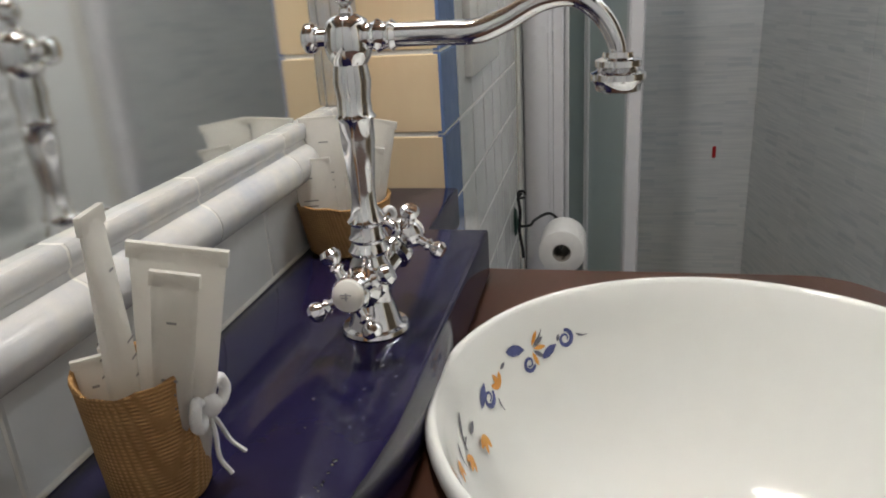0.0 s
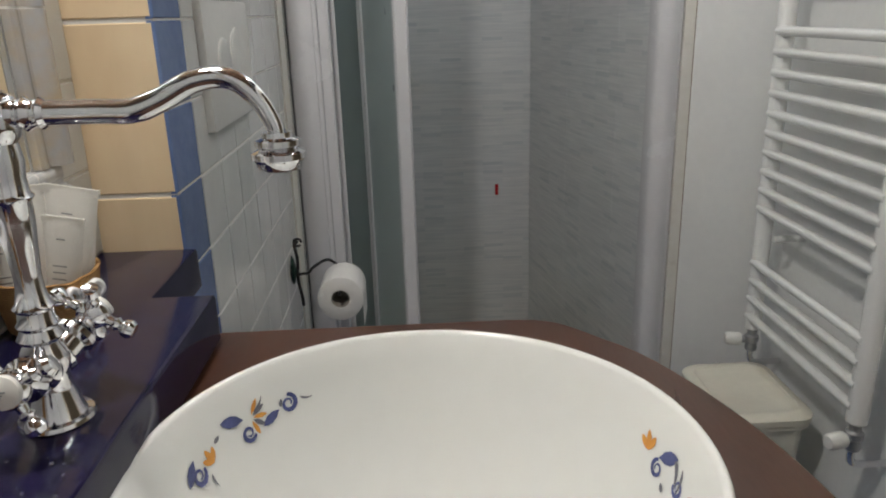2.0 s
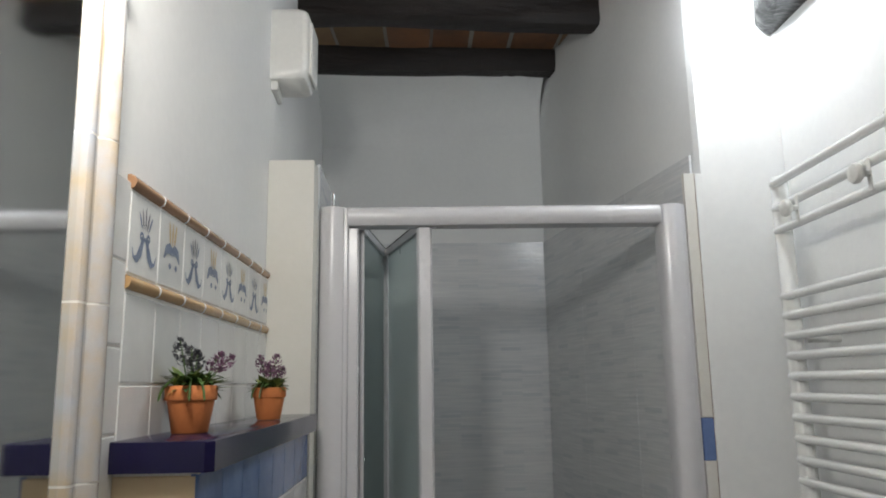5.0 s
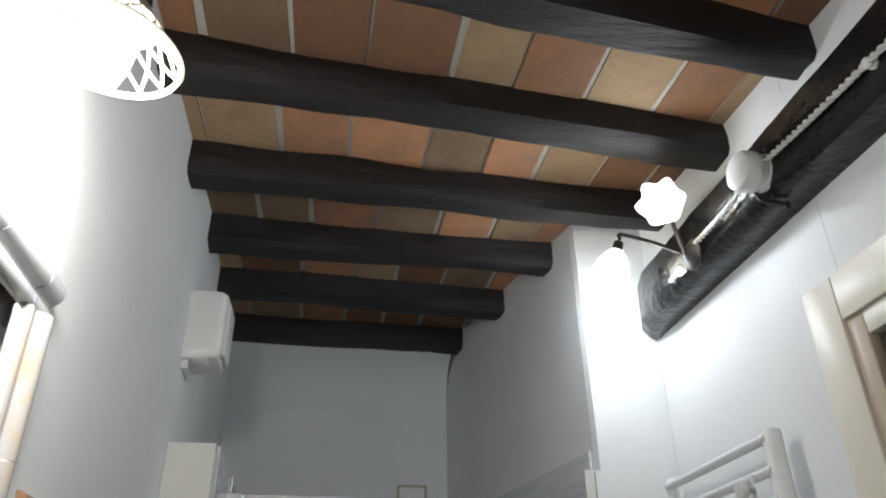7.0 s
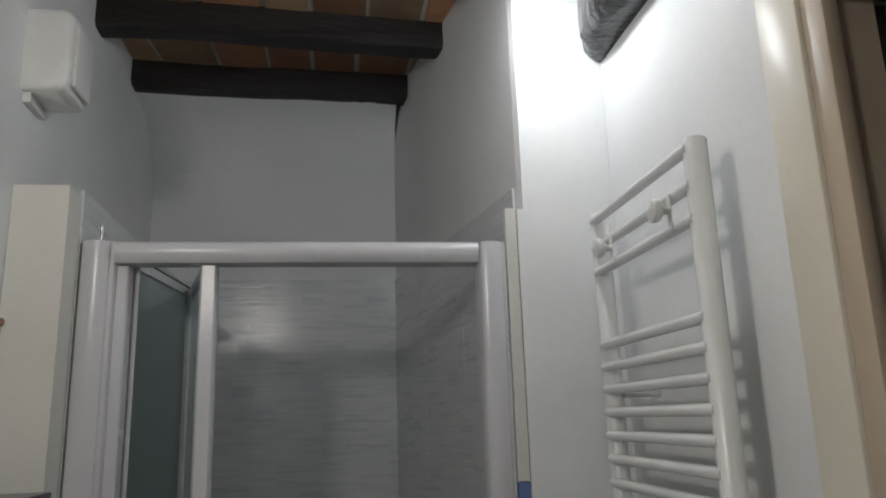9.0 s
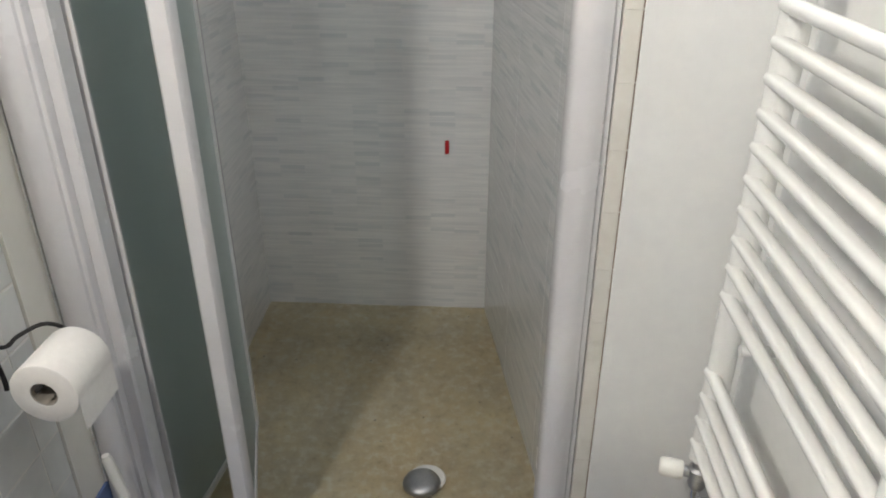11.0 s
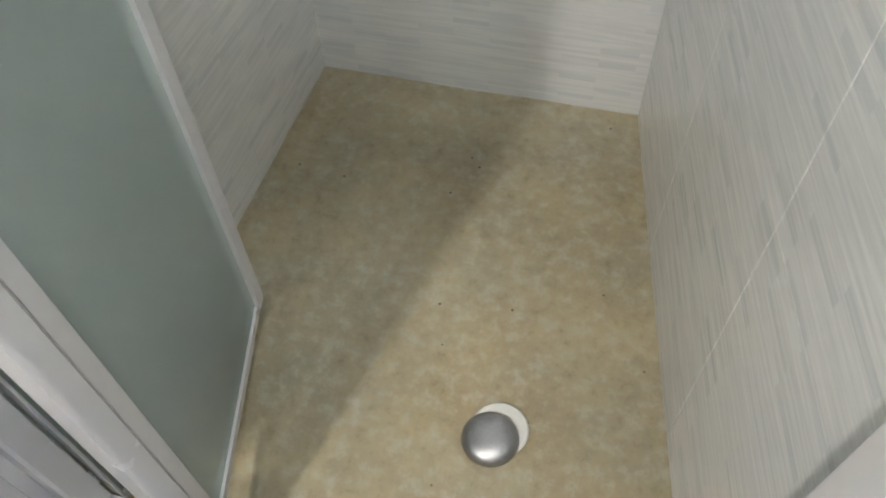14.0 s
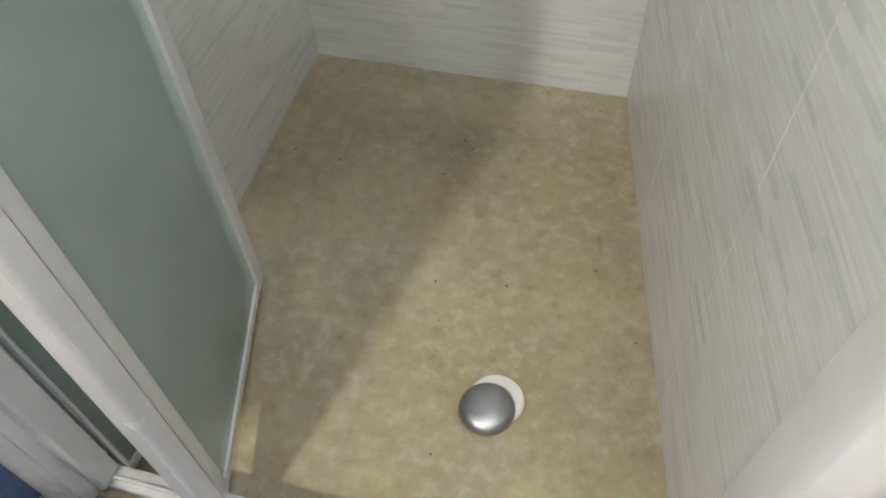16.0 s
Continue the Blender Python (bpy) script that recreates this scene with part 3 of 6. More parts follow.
def navy_shelf():
    outline = [(-0.099, -1.25), (-0.015, -1.25), (-0.0145, -0.63), (-0.012, -0.606), (-0.006, -0.594), (0.004, -0.589), (0.042, -0.589), (0.0535, -0.5835), (0.0605, -0.566), (0.066, -0.54), (0.07, -0.5), (0.071, -0.46), (0.071, -0.154), (0.012, -0.154), (0.012, -0.001), (-0.099, -0.001)]
    t = tagged(part("navy_shelf", prism(outline, 0.914, SHELF, 0.004), NAVY_SLAB, smooth=True), "glossy navy blue glazed shelf running along the wall under the mirror", "shelf")
    return t


navy_shelf()


def counter():
    edge = [(-0.099, -0.125), (0.36, -0.125)]
    edge += [tuple(p)[:2] for p in curve_points([(0.385, -0.127, 0), (0.412, -0.14, 0), (0.44, -0.172, 0), (0.482, -0.232, 0), (0.52, -0.34, 0), (0.536, -0.45, 0), (0.53, -0.58, 0), (0.5, -0.72, 0), (0.44, -0.86, 0), (0.36, -0.95, 0)], 4)]
    edge += [(0.3, -0.98), (-0.099, -0.98)]
    t = thing("wooden_counter", (0.2, -0.5, 0.88), "dark walnut-stained wooden counter with a curved front", "counter")
    bm = bmesh.new()
    hole = [(BASIN.x + 0.187 * math.cos(2 * math.pi * i / 64), BASIN.y + 0.187 * math.sin(2 * math.pi * i / 64)) for i in range(64)]
    rings = []
    for z in (0.909, 0.876):
        loops = []
        for outline in (edge, hole):
            vs = [bm.verts.new((x, y, z)) for x, y in outline]
            es = [bm.edges.new((vs[i], vs[(i + 1) % len(vs)])) for i in range(len(vs))]
            loops.append((vs, es))
        bmesh.ops.triangle_fill(bm, edges=loops[0][1] + loops[1][1], use_beauty=True)
        rings.append(loops)
    for n in (0, 1):
        a, b = rings[0][n][0], rings[1][n][0]
        for i in range(len(a)):
            j = (i + 1) % len(a)
            bm.faces.new((a[i], a[j], b[j], b[i]))
    bmesh.ops.recalc_face_normals(bm, faces=bm.faces)
    rim = [e for e in rings[0][0][1] if e.is_valid]
    bmesh.ops.bevel(bm, geom=rim, offset=0.006, segments=3, profile=0.5, affect="EDGES")
    part("top", bm, WOOD_COUNTER, t, smooth=True)
    part("bracket", boxed((-0.098, -0.96, 0.79), (0.28, -0.93, 0.8755), 0.003), WOOD_COUNTER, t)
    return t


BASIN = Vector((0.265, -0.395, 0.0))
counter()


def vanity():
    t = thing("vanity_cabinet", (0.1, -0.5, -0.006), "plain dark wooden cabinet under the washbasin counter", "cabinet")
    part("body", boxed((-0.098, -0.9, -0.005), (0.3, -0.18, 0.7), 0.004), WOOD_COUNTER, t)
    part("side_panel", boxed((-0.098, -0.2, 0.7005), (0.3, -0.182, 0.875)), WOOD_COUNTER, t)
    part("side_panel", boxed((-0.098, -0.9, 0.7005), (0.3, -0.882, 0.875)), WOOD_COUNTER, t)
    part("door", boxed((0.3015, -0.53, 0.06), (0.318, -0.2, 0.69), 0.003), WOOD_COUNTER, t)
    part("door", boxed((0.3015, -0.88, 0.06), (0.318, -0.55, 0.69), 0.003), WOOD_COUNTER, t)


vanity()

BOWL = [(0.1925, 0.9285), (0.188, 0.918), (0.184, 0.9), (0.178, 0.88), (0.166, 0.855), (0.145, 0.828), (0.115, 0.81), (0.075, 0.8), (0.03, 0.797)]


def bowl_point(angle, s, lift=0.0006):
    """On the inside of the bowl: s runs down from the rim in metres."""
    rest = s
    for (r0, z0), (r1, z1) in zip(BOWL, BOWL[1:]):
        d = math.hypot(r1 - r0, z1 - z0)
        if rest <= d:
            k = rest / d
            r, z = r0 + (r1 - r0) * k, z0 + (z1 - z0) * k
            nx, nz = -(z0 - z1) / d, (r0 - r1) / d
            r += nx * lift
            z += nz * lift
            return Vector((BASIN.x + r * math.cos(angle), BASIN.y + r * math.sin(angle), z))
        rest -= d
    return Vector((BASIN.x, BASIN.y, 0.797))


def brush(outline, place):
    """A flat painted stroke: outline in (along, down) metres, laid on by place."""
    bm = bmesh.new()
    verts = [bm.verts.new(place(u, v)) for u, v in outline]
    mid = bm.verts.new(place(sum(u for u, v in outline) / len(outline), sum(v for u, v in outline) / len(outline)))
    for i in range(len(verts)):
        bm.faces.new((mid, verts[i], verts[(i + 1) % len(verts)]))
    bmesh.ops.recalc_face_normals(bm, faces=bm.faces)
    return bm


def ribbon(points, widths, place):
    """A painted line of changing width."""
    bm = bmesh.new()
    pts = [Vector((u, v, 0)) for u, v in points]
    pairs = []
    for i, p in enumerate(pts):
        d = (pts[min(i + 1, len(pts) - 1)] - pts[max(i - 1, 0)]).normalized()
        n = Vector((-d.y, d.x, 0)) * widths[i]
        pairs.append((bm.verts.new(place(*(p + n).xy)), bm.verts.new(place(*(p - n).xy))))
    for (a, b), (c, d) in zip(pairs, pairs[1:]):
        bm.faces.new((a, b, d, c))
    return bm


def spiral(cu, cv, r0, turns, start, grow=0.25, steps=18, hand=1):
    pts = []
    for i in range(steps + 1):
        t = i / steps
        a = start + hand * t * turns * 2 * math.pi
        r = r0 * (grow + (1 - grow) * t)
        pts.append((cu + r * math.cos(a), cv + r * math.sin(a)))
    return pts


def petal(u, v, length, width, angle):
    c, s = math.cos(angle), math.sin(angle)
    shape = [(0, 0), (0.3, 0.42), (0.6, 0.5), (0.85, 0.3), (1, 0), (0.85, -0.3), (0.6, -0.5), (0.3, -0.42)]
    return [(u + c * a * length - s * b * width, v + s * a * length + c * b * width) for a, b in shape]


def painted(motifs, place, parent):
    """Motifs: (kind, u, v, size, turn)."""
    for kind, u, v, size, turn in motifs:
        if kind == "tulip":
            bm = bmesh.new()
            for da, ln in ((-0.65, 1.0), (0, 1.15), (0.65, 1.0)):
                tmp = brush(petal(u, v, size * ln, size * 0.42, turn + da), place)
                me = bpy.data.meshes.new("tmp")
                tmp.to_mesh(me)
                tmp.free()
                bm.from_mesh(me)
                bpy.data.meshes.remove(me)
            part("painted_tulip", bm, GLAZE_ORANGE, parent)
        elif kind == "leaf":
            part("painted_leaf", brush(petal(u, v, size, size * 0.42, turn), place), GLAZE_BLUE, parent)
        elif kind == "bud":
            part("painted_bud", brush(petal(u, v, size, size * 0.5, turn), place), GLAZE_GREY, parent)
        elif kind == "scroll":
            pts = [(u + (a * math.cos(turn) - b * math.sin(turn)), v + (a * math.sin(turn) + b * math.cos(turn))) for a, b in spiral(0, 0, size, 1.35, 0.3, 0.3)]
            part("painted_scroll", ribbon(pts, [size * (0.1 + 0.42 * (i / len(pts)) ** 3 * (1 - i / len(pts)) * 4) for i in range(len(pts))], place), GLAZE_BLUE, parent)
        elif kind == "twig":
            pts = [(u + size * t * math.cos(turn + 0.5 * t), v + size * t * math.sin(turn + 0.5 * t)) for t in (0, 0.25, 0.5, 0.75, 1)]
            part("painted_twig", ribbon(pts, [size * w for w in (0.03, 0.09, 0.08, 0.05, 0.02)], place), GLAZE_GREY, parent)
        elif kind == "fan":
            for n, a in enumerate((-1.1, -0.55, 0, 0.55, 1.1)):
                part("painted_petal", brush(petal(u + 0.003 * math.cos(turn + a), v + 0.003 * math.sin(turn + a), size, size * 0.3, turn + a), place), GLAZE_ORANGE if n % 2 == 0 else GLAZE_GREY, parent)


def deeper(z):
    return z if z > 0.87 else 0.87 - (0.87 - z) * 1.5


def washbasin():
    t = thing("washbasin", (BASIN.x, BASIN.y, 0.909), "round white ceramic washbasin with painted blue and orange flowers", "washbasin")
    profile = BOWL[::-1] + [(0.1945, 0.9325), (0.1975, 0.9325), (0.2, 0.929), (0.201, 0.923), (0.199, 0.915), (0.193, 0.911), (0.186, 0.902), (0.182, 0.885), (0.17, 0.86), (0.15, 0.83), (0.12, 0.804), (0.07, 0.792), (0.025, 0.79)]
    profile = [(r, deeper(z)) for r, z in profile]
    part("bowl", lathed(profile + [(0.025, deeper(0.79))], Matrix.Translation((BASIN.x, BASIN.y, 0)), 72, close=False), CERAMIC, t, smooth="all")
    waste = part("drain", lathed([(0.0, 0.8), (0.018, 0.8005), (0.024, 0.7995), (0.029, 0.798), (0.029, 0.79), (0, 0.79)], Matrix.Translation((BASIN.x, BASIN.y, deeper(0.8) - 0.8)), 28), CHROME, t, "chrome drain ring", smooth=True)
    R = 0.186

    def left(u, v):
        return bowl_point(radians(127) + u / R, 0.018 + v)

    painted([("scroll", 0.006, 0.018, 0.008, 2.2), ("leaf", 0.016, 0.02, 0.02, 0.4), ("twig", -0.006, 0.016, 0.012, 2.4), ("bud", 0.012, 0.012, 0.007, 1.2), ("fan", 0.045, 0.016, 0.014, 3.0),
             ("leaf", 0.052, 0.014, 0.024, -0.3), ("scroll", 0.05, 0.027, 0.007, 0.2), ("bud", 0.079, 0.014, 0.008, 0.4), ("twig", 0.04, 0.012, 0.014, 3.4), ("tulip", 0.093, 0.03, 0.013, -1.2),
             ("leaf", 0.112, 0.016, 0.022, 0.8), ("scroll", 0.112, 0.03, 0.008, 1.0), ("twig", 0.1, 0.036, 0.012, 1.2), ("bud", 0.147, 0.03, 0.013, 0.3), ("tulip", 0.142, 0.045, 0.014, 1.1),
             ("twig", 0.165, 0.012, 0.028, 0.6), ("twig", 0.168, 0.03, 0.014, 0.0), ("tulip", 0.176, 0.042, 0.013, 0.3), ("twig", 0.19, 0.02, 0.02, 0.9), ("tulip", 0.205, 0.024, 0.014, 0.9), ("leaf", 0.228, 0.02, 0.018, 0.6), ("scroll", 0.252, 0.022, 0.008, 0.9), ("tulip", 0.275, 0.03, 0.013, 0.4)], left, t)

    def right(u, v):
        return bowl_point(radians(17) - u / R, 0.012 + v)

    painted([("tulip", 0.004, 0.028, 0.014, -1.9), ("leaf", 0.018, 0.026, 0.026, -0.5), ("scroll", 0.02, 0.034, 0.007, 2.0), ("bud", 0.03, 0.04, 0.008, 0.6), ("twig", 0.036, 0.014, 0.026, 0.6), ("scroll", 0.052, 0.03, 0.007, 0.5), ("twig", 0.05, 0.016, 0.02, 1.0), ("tulip", 0.07, 0.024, 0.013, 0.6), ("leaf", 0.09, 0.02, 0.022, 0.3), ("bud", 0.108, 0.034, 0.009, 0.8), ("fan", 0.13, 0.02, 0.013, 0.6), ("scroll", 0.15, 0.026, 0.008, 0.2)], right, t)


washbasin()


def tap():
    ax = Vector((0.022, -0.378, SHELF))
    t = thing("basin_tap", ax, "tall chrome two-handle basin tap with a swan-neck spout", "tap")
    M = Matrix.Translation(ax)
    part("base", lathed([(0, 0), (0.0235, 0), (0.0245, 0.0015), (0.0235, 0.004), (0.0195, 0.005), (0.018, 0.008), (0.0165, 0.014), (0.014, 0.022), (0.0125, 0.03), (0.014, 0.036), (0.0155, 0.043), (0.014, 0.051), (0.0115, 0.056), (0.0115, 0.06), (0, 0.06)], M, 32), CHROME, t, smooth=True)
    part("column", lathed([(0, 0.058), (0.0105, 0.058), (0.012, 0.061), (0.0105, 0.064), (0.0095, 0.067), (0.011, 0.07), (0.0095, 0.073), (0.009, 0.079), (0.0108, 0.082), (0.0088, 0.085), (0.0072, 0.094), (0.007, 0.104), (0.0082, 0.12), (0.0096, 0.138), (0.0096, 0.15), (0.0115, 0.153), (0.0096, 0.156), (0.0092, 0.165), (0.0105, 0.175), (0.0092, 0.186), (0.0115, 0.19), (0.013, 0.197), (0.0125, 0.207), (0.011, 0.213), (0.006, 0.217), (0, 0.218)], M @ Matrix.Diagonal((1.18, 1.18, 1, 1)), 28), CHROME, t, smooth=True)
    part("finial", lathed([(0, 0.216), (0.005, 0.216), (0.0045, 0.22), (0.0035, 0.2215), (0.0065, 0.225), (0.0078, 0.23), (0.006, 0.235), (0.002, 0.238), (0, 0.2385)], M, 20), CHROME, t, smooth=True)
    z = 0.203
    part("rear_knob", lathed([(0, 0), (0.006, 0.0005), (0.0095, 0.003), (0.01, 0.006), (0.0085, 0.009), (0.006, 0.011), (0.0055, 0.02), (0, 0.02)], aim(ax + Vector((-0.03, 0, z)), (1, 0, 0)), 20), CHROME, t, smooth=True)
    part("collar", lathed([(0, 0), (0.0085, 0), (0.0105, 0.003), (0.0085, 0.006), (0.0085, 0.009), (0.0105, 0.012), (0.0085, 0.016), (0.0085, 0.019), (0.0098, 0.021), (0.0075, 0.024), (0, 0.024)], aim(ax + Vector((0.008, 0, z)), (1, 0, 0)), 24), CHROME, t, smooth=True)
    path = curve_points([(ax.x + 0.03, ax.y, ax.z + z), (ax.x + 0.06, ax.y, ax.z + z), (0.104, ax.y - 0.002, ax.z + z), (0.122, ax.y - 0.003, ax.z + z + 0.006), (0.143, ax.y - 0.005, ax.z + z + 0.016), (0.163, ax.y - 0.006, ax.z + z + 0.017), (0.178, ax.y - 0.007, ax.z + z + 0.006), (0.186, ax.y - 0.008, ax.z + z - 0.008), (0.188, ax.y - 0.008, ax.z + z - 0.017)], 5)
    part("spout", tubed(path, [0.0076] * 12 + [0.0076 - 0.0001 * i for i in range(len(path) - 12)], 16), CHROME, t, smooth=True)
    part("nozzle", lathed([(0, 0), (0.0075, 0), (0.0078, -0.003), (0.0112, -0.0045), (0.0112, -0.008), (0.0095, -0.0095), (0.0135, -0.012), (0.0135, -0.0155), (0.0115, -0.018), (0.0108, -0.022), (0.0085, -0.023), (0.0085, -0.02), (0, -0.02)], Matrix.Translation((0.188, ax.y - 0.008, ax.z + z - 0.0145)) @ Matrix.Diagonal((1.2, 1.2, 1, 1)), 24), CHROME, t, smooth=True)
    for sign, tilt in ((-1, 0.2), (1, 0.55)):
        start = ax + Vector((0.002, sign * 0.008, 0.04))
        d = Vector((0.022 if sign > 0 else 0.0, sign * 0.05, 0.05 * tilt)).normalized()
        valve = part("valve", lathed([(0, 0), (0.0125, 0), (0.0135, 0.004), (0.0105, 0.007), (0.0105, 0.016), (0.0145, 0.019), (0.0145, 0.023), (0.0105, 0.026), (0.0075, 0.03), (0.0075, 0.038), (0.0, 0.038)], aim(start, d), 22), CHROME, t, smooth=True)
        hub = start + d * 0.041
        m = aim(hub, d)
        bm = lathed([(0, -0.007), (0.009, -0.007), (0.0125, -0.002), (0.0125, 0.003), (0.011, 0.0055), (0, 0.006)], m, 22)
        for k in range(4):
            a = k * math.pi / 2 + 0.5
            e = m.to_3x3() @ Vector((math.cos(a), math.sin(a), 0))
            lathe(bm, [(0, 0.008), (0.0042, 0.008), (0.0034, 0.016), (0.0052, 0.0185), (0.0034, 0.021), (0.0064, 0.0245), (0.0072, 0.028), (0.0052, 0.0315), (0, 0.0325)], aim(hub, e), 14)
        handle = part("cross_handle", bm, CHROME, t, smooth=True)
        part("ceramic_disc", lathed([(0, 0.0055), (0.0105, 0.0055), (0.0102, 0.0085), (0.0065, 0.0105), (0, 0.011)], m, 22), TUBE_WHITE, handle, "small white ceramic disc", smooth=True)
        mark = bmesh.new()
        for u, v, w in ((-0.0035, 0.0008, 0.007), (-0.0005, -0.0024, 0.0012), (-0.0028, -0.001, 0.0045)):
            hh = 0.005 if w < 0.002 else 0.0009
            box(mark, (u, v, 0.0106), (u + w, v + hh, 0.0113))
        bmesh.ops.transform(mark, matrix=m, verts=mark.verts)
        part("disc_mark", mark, PRINT_GREY, handle)


tap()


def water_drops():
    rng = random.Random(21)
    bm = bmesh.new()
    for _ in range(24):
        near = rng.random()
        x = 0.058 - 0.05 * near ** 2 + rng.uniform(-0.006, 0.006)
        y = rng.uniform(-0.56, -0.41)
        if y < -0.53:
            x = min(x, 0.045)
        r = rng.choice((0.0006, 0.0008, 0.001, 0.0013, 0.0016))
        m = Matrix.Translation((x, y, SHELF + 0.0001)) @ Matrix.Rotation(rng.uniform(0, 3), 4, "Z") @ Matrix.Diagonal((1.0, rng.uniform(0.7, 1.0), 1.0, 1.0))
        lathe(bm, [(r, 0.0), (r * 0.9, r * 0.22), (r * 0.55, r * 0.42), (0, r * 0.5)], m, 10)
    water = surface("clear_water", (0.95, 0.97, 1.0), 0.02, None, 8, 60, 0.0, transmission=1.0, ior=1.33)
    tagged(part("water_drops", bm, water, smooth="all"), "small clear water drops on the navy shelf", "water drops", kind="stuff")


water_drops()


def mirror():
    y0, y1, z0, z1 = -1.35, -0.072, 1.026, 1.978
    w = 0.052
    t = thing("wall_mirror", (-0.1, (y0 + y1) / 2, z0), "large wall mirror framed by marbled glazed moulding tiles", "mirror")
    part("glass", boxed((-0.0999, y0 + w - 0.008, z0 + w - 0.008), (-0.0985, y1 - w + 0.008, z1 - w + 0.008)), MIRROR, t)
    strip = [(0.0, 0.001), (0.0, 0.009), (0.003, 0.0115), (0.012, 0.0115), (0.015, 0.009)]
    roll = [(0.0165, 0.0095), (0.019, 0.0105)] + [(0.0355 - 0.0165 * math.cos(a), 0.0075 + 0.0165 * math.sin(a)) for a in [radians(20 + 16 * i) for i in range(11)]] + [(0.052, 0.003), (0.052, 0.001)]
    section = strip + roll

    def run(a, b, inward, name, material, low=1.0):
        """One moulding tile from a to b (outer edge points), with mitre-free ends."""
        a, b, inward = Vector(a), Vector(b), Vector(inward)
        bm = bmesh.new()
        rows = []
        for p in (a, b):
            rows.append([bm.verts.new(p + inward * (w - s) + Vector((h * low, 0, 0))) for s, h in section])
        for i in range(len(section) - 1):
            bm.faces.new((rows[0][i], rows[0][i + 1], rows[1][i + 1], rows[1][i]))
        bm.faces.new(rows[0])
        bm.faces.new(rows[1][::-1])
        bmesh.ops.recalc_face_normals(bm, faces=bm.faces)
        ob = part(name, bm, material, t, smooth=True)
        return ob

    g = 0.0012

    def lean(z):
        """The side strip stands slightly out of plumb."""
        return -0.057 - 0.017 * (z - z0) / (z1 - z0)

    z = z0 + w - 0.012
    marks = [1.04, 1.229, 1.407, 1.584, 1.76, 1.938]
    for a, b in zip([z0 + w] + marks[1:-1], marks[1:-1] + [z1 - w]):
        run((-0.1, lean(a), a + g), (-0.1, lean(b), b - g), (0, -1, 0), "moulding_tile", MOULD_WARM)
        run((-0.1, y0, a + g), (-0.1, y0, b - g), (0, 1, 0), "moulding_tile", MOULD_WARM)
    ys = [y1, -0.124, -0.249, -0.396, -0.528, -0.675, -0.822, -0.97, -1.117, -1.25, y0]
    for b, a in zip(ys, ys[1:]):
        run((-0.1, a + g, z0), (-0.1, b - g, z0), (0, 0, 1), "moulding_tile", MOULD)
        run((-0.1, a + g, z1), (-0.1, b - g, z1), (0, 0, -1), "moulding_tile", MOULD)
        run((-0.1, a - g, z0), (-0.1, a + g, z0), (0, 0, 1), "grout_joint", GROUT, 0.97)
    for a in marks[1:-1]:
        run((-0.1, lean(a), a - g), (-0.1, lean(a), a + g), (0, -1, 0), "grout_joint", GROUT, 0.97)


mirror()

# ---- cistern box with its tiles ----
P = 0.095
TOP = 1.406
cistern_box = wall("cistern_box", [(-0.099, 0.0014), (-0.0014, 0.0014), (-0.0014, 0.756), (-0.099, 0.756)], -0.1, TOP, "low boxed wall beside the washbasin covered in glazed tiles", GROUT)
cream = tile_mesh("cream_tile", 0.0975, P - 0.0018, 0.0085, CREAM_TILE, 0.003)
blue_slim = tile_mesh("blue_tile", 0.0982, P - 0.0018, 0.0085, BLUE_TILE)
white_sq = tile_mesh("white_tile", 0.0982, P - 0.0018, 0.0085, WHITE_TILE)
half = math.pi / 2
rows = [TOP - P * (i + 1) for i in range(15)]
for i, z in enumerate(rows[:7]):
    piece("cream_tile", cream, (-0.0985, 0.0, z), cistern_box)
for i, z in enumerate(rows):
    h = z
    if h < -0.01:
        continue
    for j in range(8):
        y = 0.0005 + 0.1 * j
        blue = i == 0 or j == 0 or z < 0.25
        if 0.155 < y + 0.05 < 0.42 and 1.09 < z + 0.045 < 1.22:
            continue
        if j == 7:
            ob = piece("blue_tile" if blue else "white_tile", blue_slim if blue else white_sq, (0.0, 0.7005, z), cistern_box, half)
            ob.scale = (0.555, 1, 1)
            continue
        piece("blue_tile" if blue else "white_tile", blue_slim if blue else white_sq, (0.0, y, z), cistern_box, half)
for z in rows:
    if -0.01 <= z < 0.25:
        ob = piece("blue_tile", blue_slim, (0.0075, 0.757, z), cistern_box, half)
        ob.scale = (0.82, 1, 1)
slab = tagged(part("box_shelf", prism([(-0.0995, -0.015), (0.01, -0.015), (0.019, -0.006), (0.019, 0.754), (-0.0995, 0.756)], TOP + 0.001, 1.441, 0.003), NAVY_SLAB, smooth=True), "glossy navy blue slab topping the tiled box", "shelf")


def flush_plate():
    t = thing("flush_plate", (0.0, 0.29, 1.155), "white plastic toilet flush plate with two round buttons", "flush plate")
    part("plate", boxed((-0.006, 0.153, 1.07), (0.011, 0.42, 1.238), 0.004, 2), WHITE_PLASTIC, t, smooth=True)
    for y, r in ((0.24, 0.034), (0.325, 0.046)):
        part("button", lathed([(0, 0), (r, 0), (r, 0.002), (r - 0.002, 0.0035), (r * 0.5, 0.0028), (0, 0.0025)], aim((0.0105, y, 1.155), (1, 0, 0)), 32), WHITE_PLASTIC, t, smooth=True)


flush_plate()

